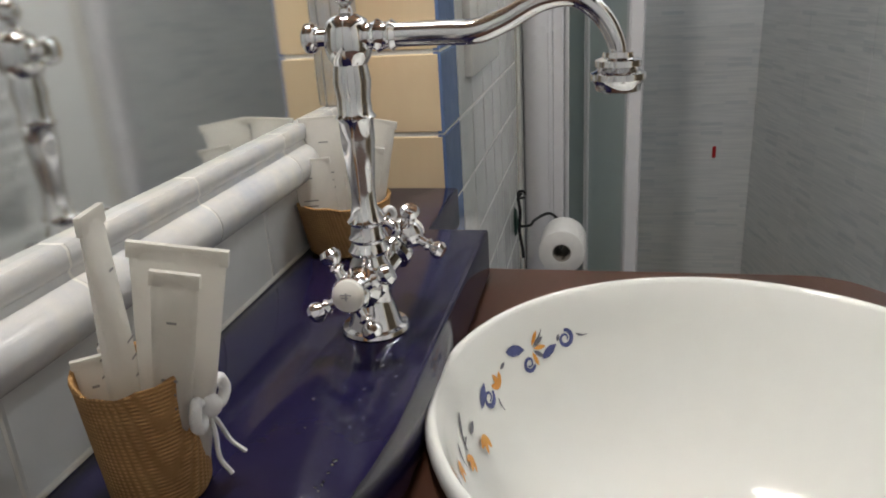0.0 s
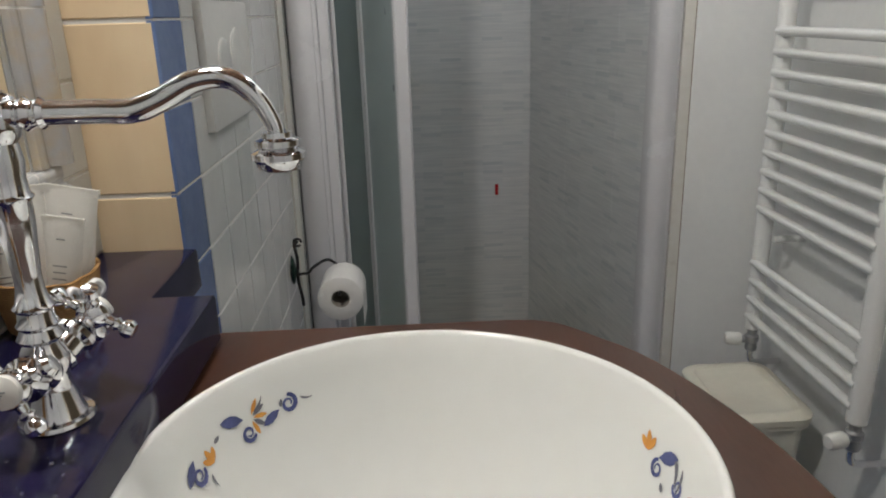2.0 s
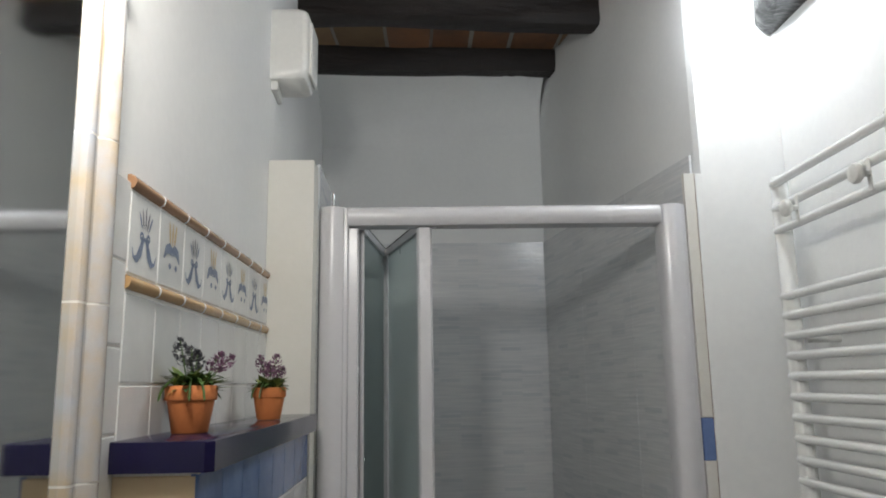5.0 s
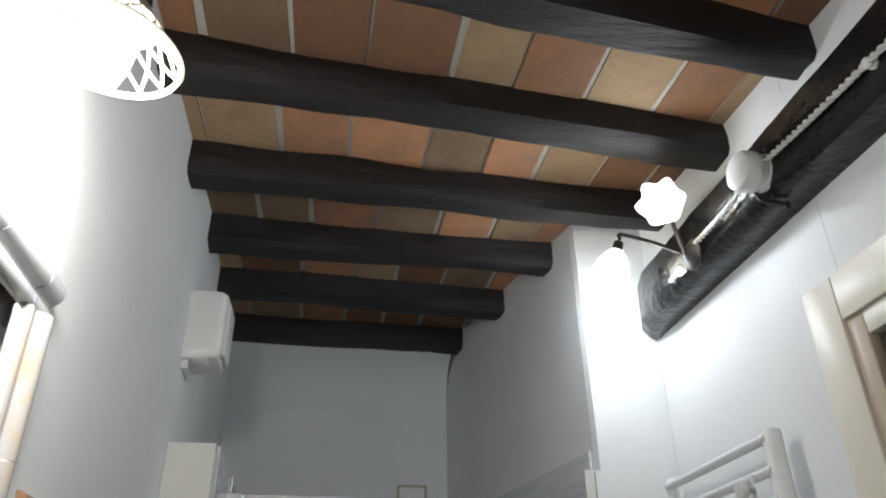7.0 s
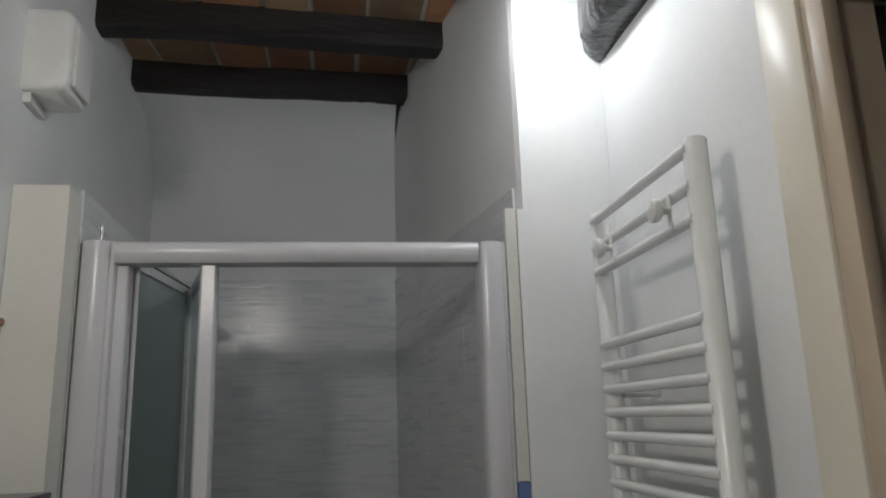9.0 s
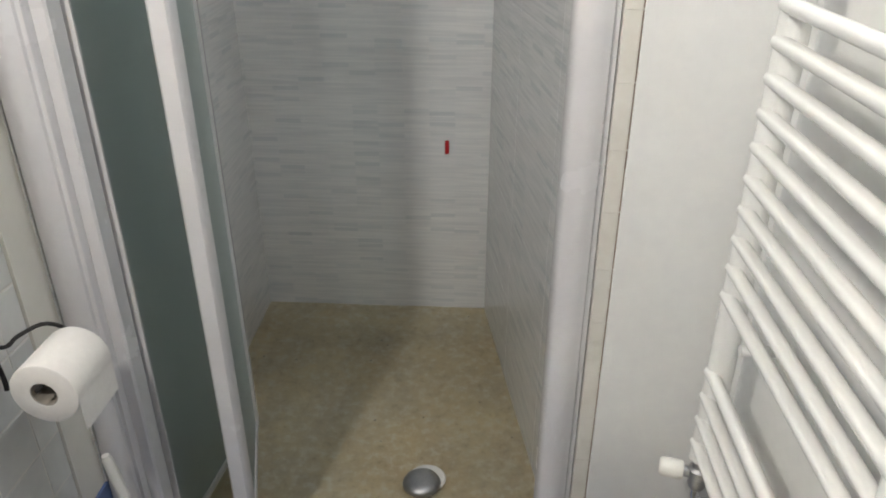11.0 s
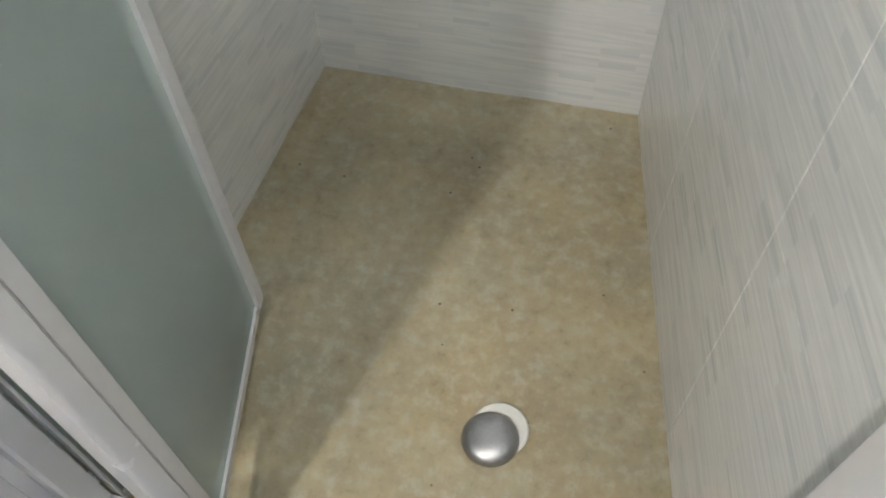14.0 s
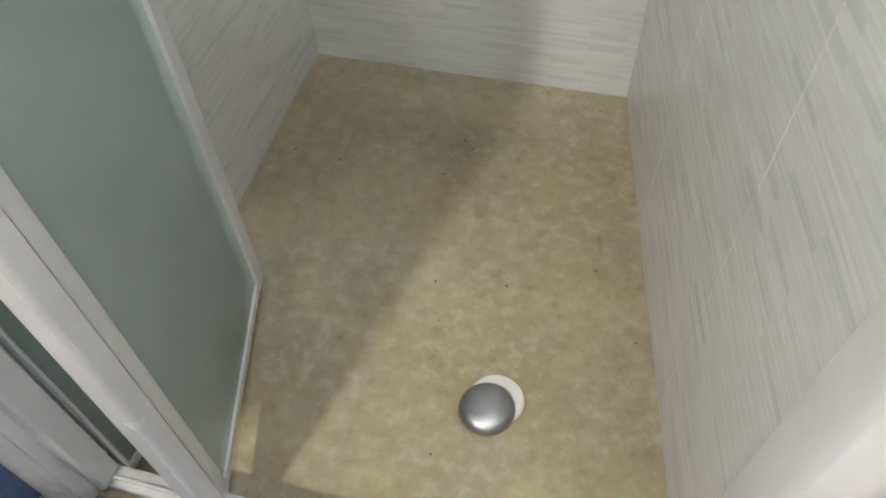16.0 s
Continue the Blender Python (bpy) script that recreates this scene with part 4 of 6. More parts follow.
# wall tiles above the box and under the mirror
for j in range(8):
    y = 0.001 + 0.0975 * j
    for z in (1.4385, 1.505):
        hgt = {1.4385: 0.0655, 1.505: 0.1055}[z]
        me = bpy.data.meshes.get("wall_tile_%d" % int(hgt * 1e4)) or tile_mesh("wall_tile_%d" % int(hgt * 1e4), 0.0962, hgt - 0.0016, 0.006, WHITE_TILE)
        piece("white_tile", me, (-0.094, y, z), wall_left, half)
part("grout_bed", boxed((-0.1, 0.0005, 1.442), (-0.0953, 0.7555, 1.74)), GROUT, wall_left)
part("grout_bed", boxed((-0.1, -0.072, 0.9615), (-0.0953, -0.0005, 1.74)), GROUT, wall_left)
part("grout_bed", boxed((-0.1, -1.36, 0.9615), (-0.0953, -0.0725, 1.03)), GROUT, wall_left)
low_tile = tile_mesh("low_tile", 0.096, 0.066, 0.006, WHITE_TILE)
for j in range(13):
    piece("white_tile", low_tile, (-0.094, -0.1 - 0.0975 * j, 0.962), wall_left, half)
part("caulk_joint", tubed([(-0.0938, -1.25 + 0.115 * i, SHELF + 0.0008) for i in range(11)], 0.0022, 8), GROUT, wall_left, smooth=True)
side_tile = tile_mesh("side_tile", 0.07, 0.0955, 0.006, WHITE_TILE)
for j in range(8):
    piece("white_tile", side_tile, (-0.094, -0.0708, 0.962 + 0.0975 * j), wall_left, half)

GLAZE_FADED = surface("faded_ochre_brushwork", (0.62, 0.5, 0.3), 0.2, (0.55, 0.42, 0.24), 70, 200, 0.0)
deco_tile = tile_mesh("deco_tile", 0.0962, 0.1, 0.006, WHITE_TILE)


def deco_motif(kind, ob, y0):
    def place(u, v):
        return Vector((-0.0934, y0 + 0.048 + u, 1.6315 + v))

    if kind == 0:
        pts = [(0, 0.05), (-0.008, 0.043), (-0.014, 0.03), (-0.024, 0.02), (-0.034, 0.022), (-0.038, 0.032)]
        for s in (-1, 1):
            part("painted_scroll", ribbon([(s * u, v) for u, v in pts], [0.0015, 0.0042, 0.0062, 0.005, 0.002, 0.001], place), GLAZE_PALE, ob)
            part("painted_curl", ribbon([(s * a, b) for a, b in spiral(0.011, 0.05, 0.006, 1.2, 2.5)], [0.0019] * 19, place), GLAZE_PALE, ob)
        for a in (-0.75, -0.38, 0, 0.38, 0.75):
            part("painted_petal", brush(petal(0.012 * a, 0.058, 0.032 - 0.008 * abs(a), 0.0042, half - a * 0.7), place), GLAZE_GREY if abs(a) < 0.5 else GLAZE_PALE, ob)
    else:
        for s in (-1, 1):
            part("painted_scroll", ribbon([(s * u, v) for u, v in ((0.0, 0.05), (0.01, 0.054), (0.021, 0.051), (0.031, 0.038))], [0.0055, 0.0075, 0.0065, 0.0015], place), GLAZE_PALE, ob)
            part("painted_dot", brush(petal(s * 0.012, 0.03, 0.011, 0.009, 0), place), GLAZE_PALE, ob)
        for a in (-0.4, 0, 0.4):
            part("painted_petal", brush(petal(0.018 * a, 0.056, 0.036, 0.0066, half - a * 0.5), place), GLAZE_FADED, ob)


pencil_bm = [(0.0, 0.0), (0.005, 0.0005), (0.0095, 0.003), (0.0115, 0.0075), (0.0115, 0.0105), (0.0095, 0.015), (0.005, 0.0175), (0.0, 0.018)]
for j in range(8):
    y = 0.001 + 0.0975 * j
    ob = piece("deco_tile", deco_tile, (-0.094, y, 1.6315), wall_left, half)
    deco_parent = ob
    before = set(o.name for o in bpy.data.objects)
    deco_motif(j % 2, None, y)
    for o in [o for o in bpy.data.objects if o.name not in before]:
        o.parent = deco_parent
        o.matrix_parent_inverse = (Matrix.Translation((-0.094, y, 1.6315)) @ Euler((0, 0, half)).to_matrix().to_4x4()).inverted()
    for z in (1.6125, 1.733):
        bm = bmesh.new()
        ends = [[bm.verts.new((-0.1 + h, yy, z + s)) for h, s in pencil_bm] for yy in (y, y + 0.0962)]
        n = len(pencil_bm)
        for i in range(n - 1):
            bm.faces.new((ends[0][i], ends[0][i + 1], ends[1][i + 1], ends[1][i]))
        bm.faces.new(ends[0])
        bm.faces.new(ends[1][::-1])
        bmesh.ops.recalc_face_normals(bm, faces=bm.faces)
        part("pencil_tile", bm, PENCIL if z < 1.7 else PENCIL_BROWN, wall_left, smooth=True)
        bm = bmesh.new()
        ends = [[bm.verts.new((-0.1 + h * 1.08, yy, z + 0.009 + (s - 0.009) * 1.06)) for h, s in pencil_bm] for yy in (y + 0.0958, y + 0.0979)]
        for i in range(n - 1):
            bm.faces.new((ends[0][i], ends[0][i + 1], ends[1][i + 1], ends[1][i]))
        bm.faces.new(ends[0])
        bm.faces.new(ends[1][::-1])
        bmesh.ops.recalc_face_normals(bm, faces=bm.faces)
        part("grout_joint", bm, PLASTER, wall_left, smooth=True)

# ---- shower: tiles, enclosure, fittings ----
TILE_TOP = 2.04
bh = 0.2575
back_tile = tile_mesh("shower_tile", 0.3898, bh - 0.0001, 0.006, SHOWER_TILE, 0.0005)
side_len = 0.372
side_mesh = tile_mesh("shower_tile_side", side_len - 0.0001, bh - 0.0001, 0.006, SHOWER_TILE, 0.0005)
turn_r = math.atan2(1.949 - 0.862, 0.729 - 0.911)
for i in range(8):
    z = TILE_TOP - bh * (i + 1)
    for x, cut in ((-0.03, 1.0025), (0.36, 0.95)):
        ob = piece("shower_tile", back_tile, (x, 1.944, z), wall_back)
        ob.scale = (cut, 1, 1)
    for j in range(3):
        zz = min(z, 2.018 - bh * (i + 1))
        d = Vector((-0.02, 1.167, 0)).normalized()
        p = Vector((0.006, 0.83, zz)) + d * (side_len * j)
        piece("shower_tile", side_mesh, p, shower_lining, math.atan2(d.y, d.x))
        e = Vector((0.187, -1.105, 0)).normalized()
        q = Vector((0.716, 1.938, z)) + e * (side_len * 0.99 * j)
        ob = piece("shower_tile", side_mesh, q, wall_pier, math.atan2(e.y, e.x))
        ob.scale = (0.985, 1, 1)
STONE_TRIM = surface("stone_trim_tile", (0.68, 0.67, 0.63), 0.3, (0.61, 0.59, 0.54), 20, 90, 0.06)
# Mottled brown painted for the shade in the gap beside the plaster.
GAP_SHADE = surface("brown_gap_shade", (0.2, 0.12, 0.085), 0.9, (0.34, 0.27, 0.21), 40, 160, 0.5, spread=0.5, stretch=(1, 1, 0.5))
strip_stone = tile_mesh("jamb_tile", 0.0245, P - 0.0002, 0.016, STONE_TRIM, 0.0004)
strip_blue = tile_mesh("jamb_tile_blue", 0.027, P - 0.0016, 0.016, BLUE_TILE, 0.0025)
tick = tile_mesh("jamb_joint", 0.0052, 0.0022, 0.008, GROUT, 0.0006)
for i in range(22):
    z = 1.322 + P * (i - 14)
    if 0.0 < z < 1.95:
        piece("jamb_tile", strip_blue if i == 14 else strip_stone, (0.8745, 0.8255, z), wall_pier)
        piece("jamb_joint", tick, (0.899, 0.825, z), wall_pier)
# Ragged strip: the recess gap's shade given as a brown surface.
bm = bmesh.new()
left, right = [], []
for i in range(190):
    z = 1.985 * i / 189
    w = 0.0026 + 0.0014 * noise.noise(Vector((0, 3, z * 60))) + 0.0016 * noise.noise(Vector((5, 0, z * 14)))
    left.append(bm.verts.new((0.898, 0.8262, z)))
    right.append(bm.verts.new((0.8988 + max(0.001, w), 0.8258, z)))
for i in range(189):
    bm.faces.new((left[i], right[i], right[i + 1], left[i + 1]))
bmesh.ops.solidify(bm, geom=bm.faces[:], thickness=0.006)
part("plaster_edge", boxed((0.9005, 0.8243, 0.0), (0.918, 0.8448, 1.986), 0.002), PLASTER, wall_pier)
part("raw_tile_edge", bm, GAP_SHADE, wall_pier, "ragged brown strip painted for the shaded gap along the plaster")


def enclosure():
    t = thing("shower_enclosure", (0.445, 0.885, 0.03), "white framed shower enclosure with a folding frosted glass door pushed open", "shower enclosure")

    def post(x0, x1, name):
        prof = [(x0, 0.905), (x0, 0.862), (x0 + 0.004, 0.853)]
        n = 6
        for i in range(n + 1):
            u = i / n
            prof.append((x0 + 0.006 + (x1 - x0 - 0.02) * u, 0.851 - 0.007 * math.sin(math.pi * u)))
        prof += [(x1 - 0.011, 0.852), (x1 - 0.009, 0.858), (x1 - 0.002, 0.858), (x1, 0.862), (x1, 0.905)]
        return part(name, prism(prof, 0.06, 1.9120), WHITE_METAL, t, smooth=True)

    post(0.008, 0.074, "left_post")
    post(0.813, 0.8742, "right_post")
    bm = bmesh.new()
    prof = [(0.905, 1.8680), (0.856, 1.8680), (0.852, 1.8720), (0.847, 1.8820), (0.8445, 1.8920), (0.847, 1.9020), (0.852, 1.9090), (0.858, 1.9120), (0.905, 1.9120)]
    ends = [[bm.verts.new((x, y, z)) for y, z in prof] for x in (0.0745, 0.8125)]
    for i in range(len(prof)):
        j = (i + 1) % len(prof)
        bm.faces.new((ends[0][i], ends[0][j], ends[1][j], ends[1][i]))
    bm.faces.new(ends[0])
    bm.faces.new(ends[1][::-1])
    bmesh.ops.recalc_face_normals(bm, faces=bm.faces)
    part("header_rail", bm, WHITE_METAL, t, smooth=True)
    part("bottom_rail", boxed((0.0, 0.884, 0.061), (0.876, 0.916, 0.08), 0.003, 2), WHITE_METAL, t, smooth=True)
    part("bottom_lip", boxed((0.0, 0.894, 0.0805), (0.876, 0.899, 0.087), 0.001), WHITE_METAL, t)
    tip = Vector((0.136, 1.307, 0))
    hinge = Vector((0.098, 0.915, 0))
    part("hinge_stile", prism([(0.0745, 0.874), (0.0935, 0.874), (0.097, 0.878), (0.097, 0.912), (0.0745, 0.912)], 0.0875, 1.866), WHITE_METAL, t, smooth=True)
    lead = Vector((0.248, 0.905, 0))

    def leaf(a, b, gap0, gap1):
        d = (b - a).normalized()
        n = Vector((-d.y, d.x, 0))
        a2, b2 = a + d * gap0, b - d * gap1

        def slab_at(p, q, z0, z1, thick):
            return prism([tuple((p + n * thick)[:2]), tuple((p - n * thick)[:2]), tuple((q - n * thick)[:2]), tuple((q + n * thick)[:2])], z0, z1)

        pane = part("door_leaf", slab_at(a2, b2, 0.075, 1.8660, 0.0025), FROSTED, t, "frosted greenish glass leaf", smooth=False)
        for p, q in ((a2 - d * 0.001, a2 + d * (0.022 if a.x > 0.2 else 0.003)), (b2 - d * 0.028, b2 + d * 0.001)):
            part("edge_profile", slab_at(p, q, 0.06, 1.8860, 0.009), WHITE_METAL, pane)
        part("top_profile", slab_at(a2 + d * (0.023 if a.x > 0.2 else 0.004), b2 - d * 0.029, 1.8665, 1.8860, 0.007), WHITE_METAL, pane)
        part("bottom_profile", slab_at(a2 + d * (0.023 if a.x > 0.2 else 0.004), b2 - d * 0.029, 0.058, 0.0745, 0.007), WHITE_METAL, pane)
        part("rubber_seal", slab_at(a2 + d * 0.002, b2 - d * 0.002, 1.8865, 1.8920, 0.005), BLACK, pane)

    # Black prism added for the dark gap between the two leaf profiles.
    part("fold_gasket", prism([(0.128, 1.288), (0.136, 1.276), (0.144, 1.288), (0.136, 1.3)], 0.062, 1.884), BLACK, t, "black filler put in for the shaded gap at the fold")
    leaf(hinge, tip, 0.004, 0.022)
    leaf(lead, tip, 0.004, 0.027)
    part("leading_stile", prism([(0.236, 0.878), (0.241, 0.872), (0.265, 0.872), (0.27, 0.878), (0.27, 0.9), (0.258, 0.908), (0.239, 0.908)], 0.0875, 1.8660), WHITE_METAL, t, smooth=True)
    part("hinge_knob", lathed([(0, 0.08), (0.012, 0.08), (0.012, 0.091), (0.009, 0.095), (0, 0.096)], Matrix.Translation((0.056, 0.922, 0)), 18), WHITE_PLASTIC, t, smooth=True)
    part("chrome_pin", lathed([(0, 1.9120), (0.009, 1.9120), (0.009, 1.9160), (0.0055, 1.9200), (0.0055, 1.9480), (0.004, 1.9540), (0, 1.9550)], Matrix.Translation((0.035, 0.88, 0)), 16), CHROME, t, "small chrome pin", smooth=True)
    t.location.y -= 0.027


enclosure()
tagged(part("threshold", boxed((-0.006, 0.846, -0.02), (0.904, 0.894, 0.06), 0.003, 2), MARBLE, smooth=True), "beige stone threshold under the shower rail", "threshold", kind="structure")


def shower_drain():
    c = Vector((0.579, 1.157, -0.025))
    t = thing("shower_drain", c, "steel domed drain cover sitting askew on a white ring", "drain")
    part("ring", lathed([(0.02, 0.002), (0.044, 0.002), (0.046, 0.006), (0.043, 0.009), (0.024, 0.009), (0.02, 0.002)], Matrix.Translation(c + Vector((0.005, 0.003, 0))), 36, close=False), WHITE_PLASTIC, t, "white plastic drain ring", smooth=True)
    part("dome", lathed([(0.045, 0.0), (0.0455, 0.004), (0.042, 0.011), (0.034, 0.016), (0.02, 0.0195), (0, 0.0205)], Matrix.Translation(c + Vector((-0.006, -0.019, 0.009))), 36), GREY_METAL, t, "domed brushed steel cap", smooth=True)


shower_drain()
t = tagged(part("red_tag", boxed((0.582, 1.936, 0.53), (0.595, 1.944, 0.573), 0.003, 2), RED, smooth=True), "small red plastic tag stuck on the shower wall", "tag")


def wall_panel():
    t = thing("vent_panel", (0.583, 1.95, 2.1), "small white rectangular vent panel with a raised border", "vent")
    part("backing", boxed((0.527, 1.94, 2.1), (0.64, 1.9505, 2.176), 0.004, 2), WHITE_PLASTIC, t)
    for lo, hi in (((0.527, 1.934, 2.1), (0.64, 1.9405, 2.108)), ((0.527, 1.934, 2.168), (0.64, 1.9405, 2.176)), ((0.527, 1.934, 2.1085), (0.536, 1.9405, 2.1675)), ((0.631, 1.934, 2.1085), (0.64, 1.9405, 2.1675))):
        part("border", boxed(lo, hi, 0.0015), JAMB, t, "beige border")
    part("cover", boxed((0.547, 1.936, 2.12), (0.62, 1.9402, 2.156), 0.003), WHITE_PLASTIC, t)


wall_panel()


def shower_head():
    t = thing("overhead_shower", (-0.02, 1.6, 1.95), "dark chrome shower head on a bent arm from the tiled wall", "shower")
    part("arm", tubed(curve_points([(-0.045, 1.6, 1.94), (0.01, 1.6, 1.952), (0.05, 1.6, 1.945), (0.075, 1.6, 1.915), (0.082, 1.6, 1.893)], 5), 0.009, 12), CHROME, t, smooth=True)
    part("rose", lathed([(0, 0.026), (0.011, 0.026), (0.013, 0.014), (0.024, 0.008), (0.04, 0.004), (0.042, 0.0), (0.04, -0.006), (0.034, -0.009), (0, -0.009)], aim((0.086, 1.6, 1.872), (-0.12, 0, 1)), 32), GREY_METAL, t, "round grey rose", smooth=True)
    return t


shower_head()

# ---- right wall: radiator, doorway, beam ----
def radiator():
    x = 1.045
    t = thing("towel_radiator", (x, 0.51, 0.49), "white enamelled ladder towel radiator with hooks, fixed to the wall", "radiator")
    ya, yb = 0.71, 0.295
    for y in (ya, yb):
        prof = [(0, 0.49), (0.015, 0.49), (0.0185, 0.494), (0.0185, 1.939), (0.016, 1.942), (0, 1.9425)]
        post = part("upright", lathed(prof, Matrix.Translation((x, y, 0)), 22), WHITE_ENAMEL, t, smooth=True)
        part("end_cap", lathed([(0, 1.9425), (0.008, 1.9425), (0.008, 1.9455), (0, 1.946)], Matrix.Translation((x, y, 0)), 16), WHITE_PLASTIC, post, smooth=True)
    levels = [1.94, 1.882, 1.831] + [1.683 - 0.0436 * i for i in range(10)] + [1.155 - 0.0428 * i for i in range(10)] + [0.64 - 0.044 * i for i in range(4)]
    for z in [v * 0.979 + 0.027 for v in levels]:
        part("rung", tubed([(x - 0.012, ya + 0.004, z), (x - 0.012, yb - 0.004, z)], 0.0095, 12), WHITE_ENAMEL, t, smooth=True)
    for y in (0.6, 0.35):
        hook = part("hook", lathed([(0, 0), (0.006, 0), (0.006, 0.014), (0.012, 0.016), (0.0175, 0.021), (0.0185, 0.027), (0.0165, 0.031), (0.008, 0.033), (0, 0.0335)], aim((x - 0.022, y, 1.845), (-1, 0, 0)), 20), WHITE_PLASTIC, t, "white round hook", smooth=True)
        part("clip", boxed((x - 0.024, y - 0.006, 1.815), (x - 0.0225, y + 0.006, 1.872)), WHITE_PLASTIC, hook)
    for y, z in ((0.67, 1.58), (0.67, 0.72)):
        part("wall_bracket", tubed([(x + 0.004, y, z), (1.1205, y, z)], 0.008, 10), WHITE_ENAMEL, t, smooth=True)
    for y, s in ((ya, 1), (yb, -1)):
        v = part("valve", lathed([(0, 0), (0.012, 0), (0.014, 0.006), (0.012, 0.02), (0.016, 0.024), (0.016, 0.036), (0.011, 0.04), (0.011, 0.055), (0, 0.055)], Matrix.Translation((x, y, 0.436)), 18), GREY_METAL, t, "grey metal valve", smooth=True)
        part("valve_knob", lathed([(0, 0), (0.013, 0), (0.0155, 0.004), (0.0155, 0.03), (0.012, 0.036), (0, 0.037)], aim((x - 0.022, y + 0.006 * s, 0.462), (-1, 0.25 * s, 0)), 18), WHITE_PLASTIC, v, "white plastic knob", smooth=True)
        part("valve_stem", tubed([(x, y, 0.462), (x - 0.023, y + 0.006 * s, 0.462)], 0.009, 12), GREY_METAL, v, smooth=True)
        part("supply_pipe", tubed(curve_points([(x, y, 0.437), (x, y, 0.418), (x + 0.012, y, 0.404), (1.1205, y, 0.402)], 4), 0.007, 10), CHROME, v, smooth=True)


radiator()


def doorway():
    t = thing("door_1", (1.12, -0.33, 0.0), "open doorway with a cream painted wooden casing and a pocket slot", "door frame", kind="structure")
    x0, x1 = 1.1, 1.1195
    part("casing_side", boxed((x0, 0.104, 0.0), (x1, 0.188, 2.165), 0.004, 2), CASING, t, smooth=True)
    part("casing_side", boxed((x0, -0.85, 0.0), (x1, -0.764, 2.165), 0.004, 2), CASING, t, smooth=True)
    part("casing_top", boxed((x0, -0.763, 2.079), (x1, 0.103, 2.165), 0.004, 2), CASING, t, smooth=True)
    part("casing_lip", boxed((x0 + 0.006, 0.062, 0.0), (1.1295, 0.1035, 2.078), 0.004, 2), JAMB, t, smooth=True)
    part("casing_lip", boxed((x0 + 0.006, -0.7635, 0.0), (1.1295, -0.722, 2.078), 0.004, 2), JAMB, t, smooth=True)
    part("casing_lip", boxed((x0 + 0.006, -0.721, 2.037), (1.1295, 0.0615, 2.0785), 0.004, 2), CASING, t, smooth=True)
    part("jamb", boxed((1.13, 0.068, 0.0), (1.182, 0.0995, 2.045)), JAMB, t)
    # Black slabs in the slot stand for the shade of its depth.
    part("pocket_slot", boxed((1.1825, 0.085, 0.0), (1.2135, 0.0992, 2.045)), BLACK, t)
    part("jamb", boxed((1.214, 0.062, 0.0), (1.3, 0.0995, 2.045), 0.003), CASING, t)
    part("jamb", boxed((1.13, -0.7595, 0.0), (1.3, -0.729, 2.045)), JAMB, t)
    part("head_jamb", boxed((1.13, -0.7285, 2.0455), (1.182, 0.0675, 2.0595)), JAMB, t)
    part("head_jamb", boxed((1.214, -0.7285, 2.035), (1.3, 0.0615, 2.0595)), CASING, t)
    part("head_slot", boxed((1.1825, -0.7285, 2.051), (1.2135, 0.0845, 2.0595)), BLACK, t)


doorway()


def big_beam():
    """A heavy painted bar along the wall whose far end is cut to a point."""
    bm = bmesh.new()
    rings = []
    ys = [-1.9 + 0.06 * i for i in range(44)] + [0.735, 0.76, 0.79, 0.82]
    for y in ys:
        if y > 0.825:
            continue
        zt = 2.482 + 0.012 * (y - 0.72)
        zb = 2.338 + 0.01 * (y - 0.8)
        xf = 1.035
        k = max(0.0, (y - 0.715) / 0.11)
        zt2 = zt - 0.09 * k
        xf2 = xf + 0.055 * k
        n = lambda s: 0.006 * noise.noise(Vector((y * 4, s, 3))) + 0.003 * noise.noise(Vector((y * 17, s, 9)))
        ring = [(1.124, zt2), (xf2 + 0.012, zt2 + n(1)), (xf2 + n(2), zt2 - 0.012), (xf2 - 0.004 + n(3), zt2 * 0.5 + zb * 0.5), (xf2 + n(4), zb + 0.02 + n(5)), (xf2 + 0.016, zb + 0.004 + n(6)), (xf2 + 0.05, zb + n(7)), (1.124, zb)]
        rings.append([bm.verts.new((x, y, z)) for x, z in ring])
    for a, b in zip(rings, rings[1:]):
        for j in range(len(a)):
            bm.faces.new((a[j], a[(j + 1) % len(a)], b[(j + 1) % len(b)], b[j]))
    bm.faces.new(rings[0])
    bm.faces.new(rings[-1][::-1])
    bmesh.ops.recalc_face_normals(bm, faces=bm.faces)
    t = tagged(part("wall_beam", bm, BIG_BEAM_WOOD, smooth=True), "heavy black painted wooden beam along the wall above the doorway", "beam")


big_beam()


def junction_box():
    c = Vector((1.03, 0.112, 2.385))
    t = thing("junction_box", c, "white ceramic junction box on the black beam", "junction box")
    part("body", lathed([(0, -0.012), (0.034, -0.012), (0.037, -0.006), (0.037, 0.02), (0.04, 0.022), (0.04, 0.042), (0.036, 0.05), (0.026, 0.054), (0, 0.055)], aim(c, (-1, -0.05, 0)), 28), CERAMIC, t, smooth=True)
    part("seam", lathed([(0.0372, 0.0), (0.0382, 0.001), (0.0382, 0.003), (0.0372, 0.004)], aim(c, (-1, -0.05, 0)), 28, close=False), WHITE_PLASTIC, t, smooth=True)


junction_box()


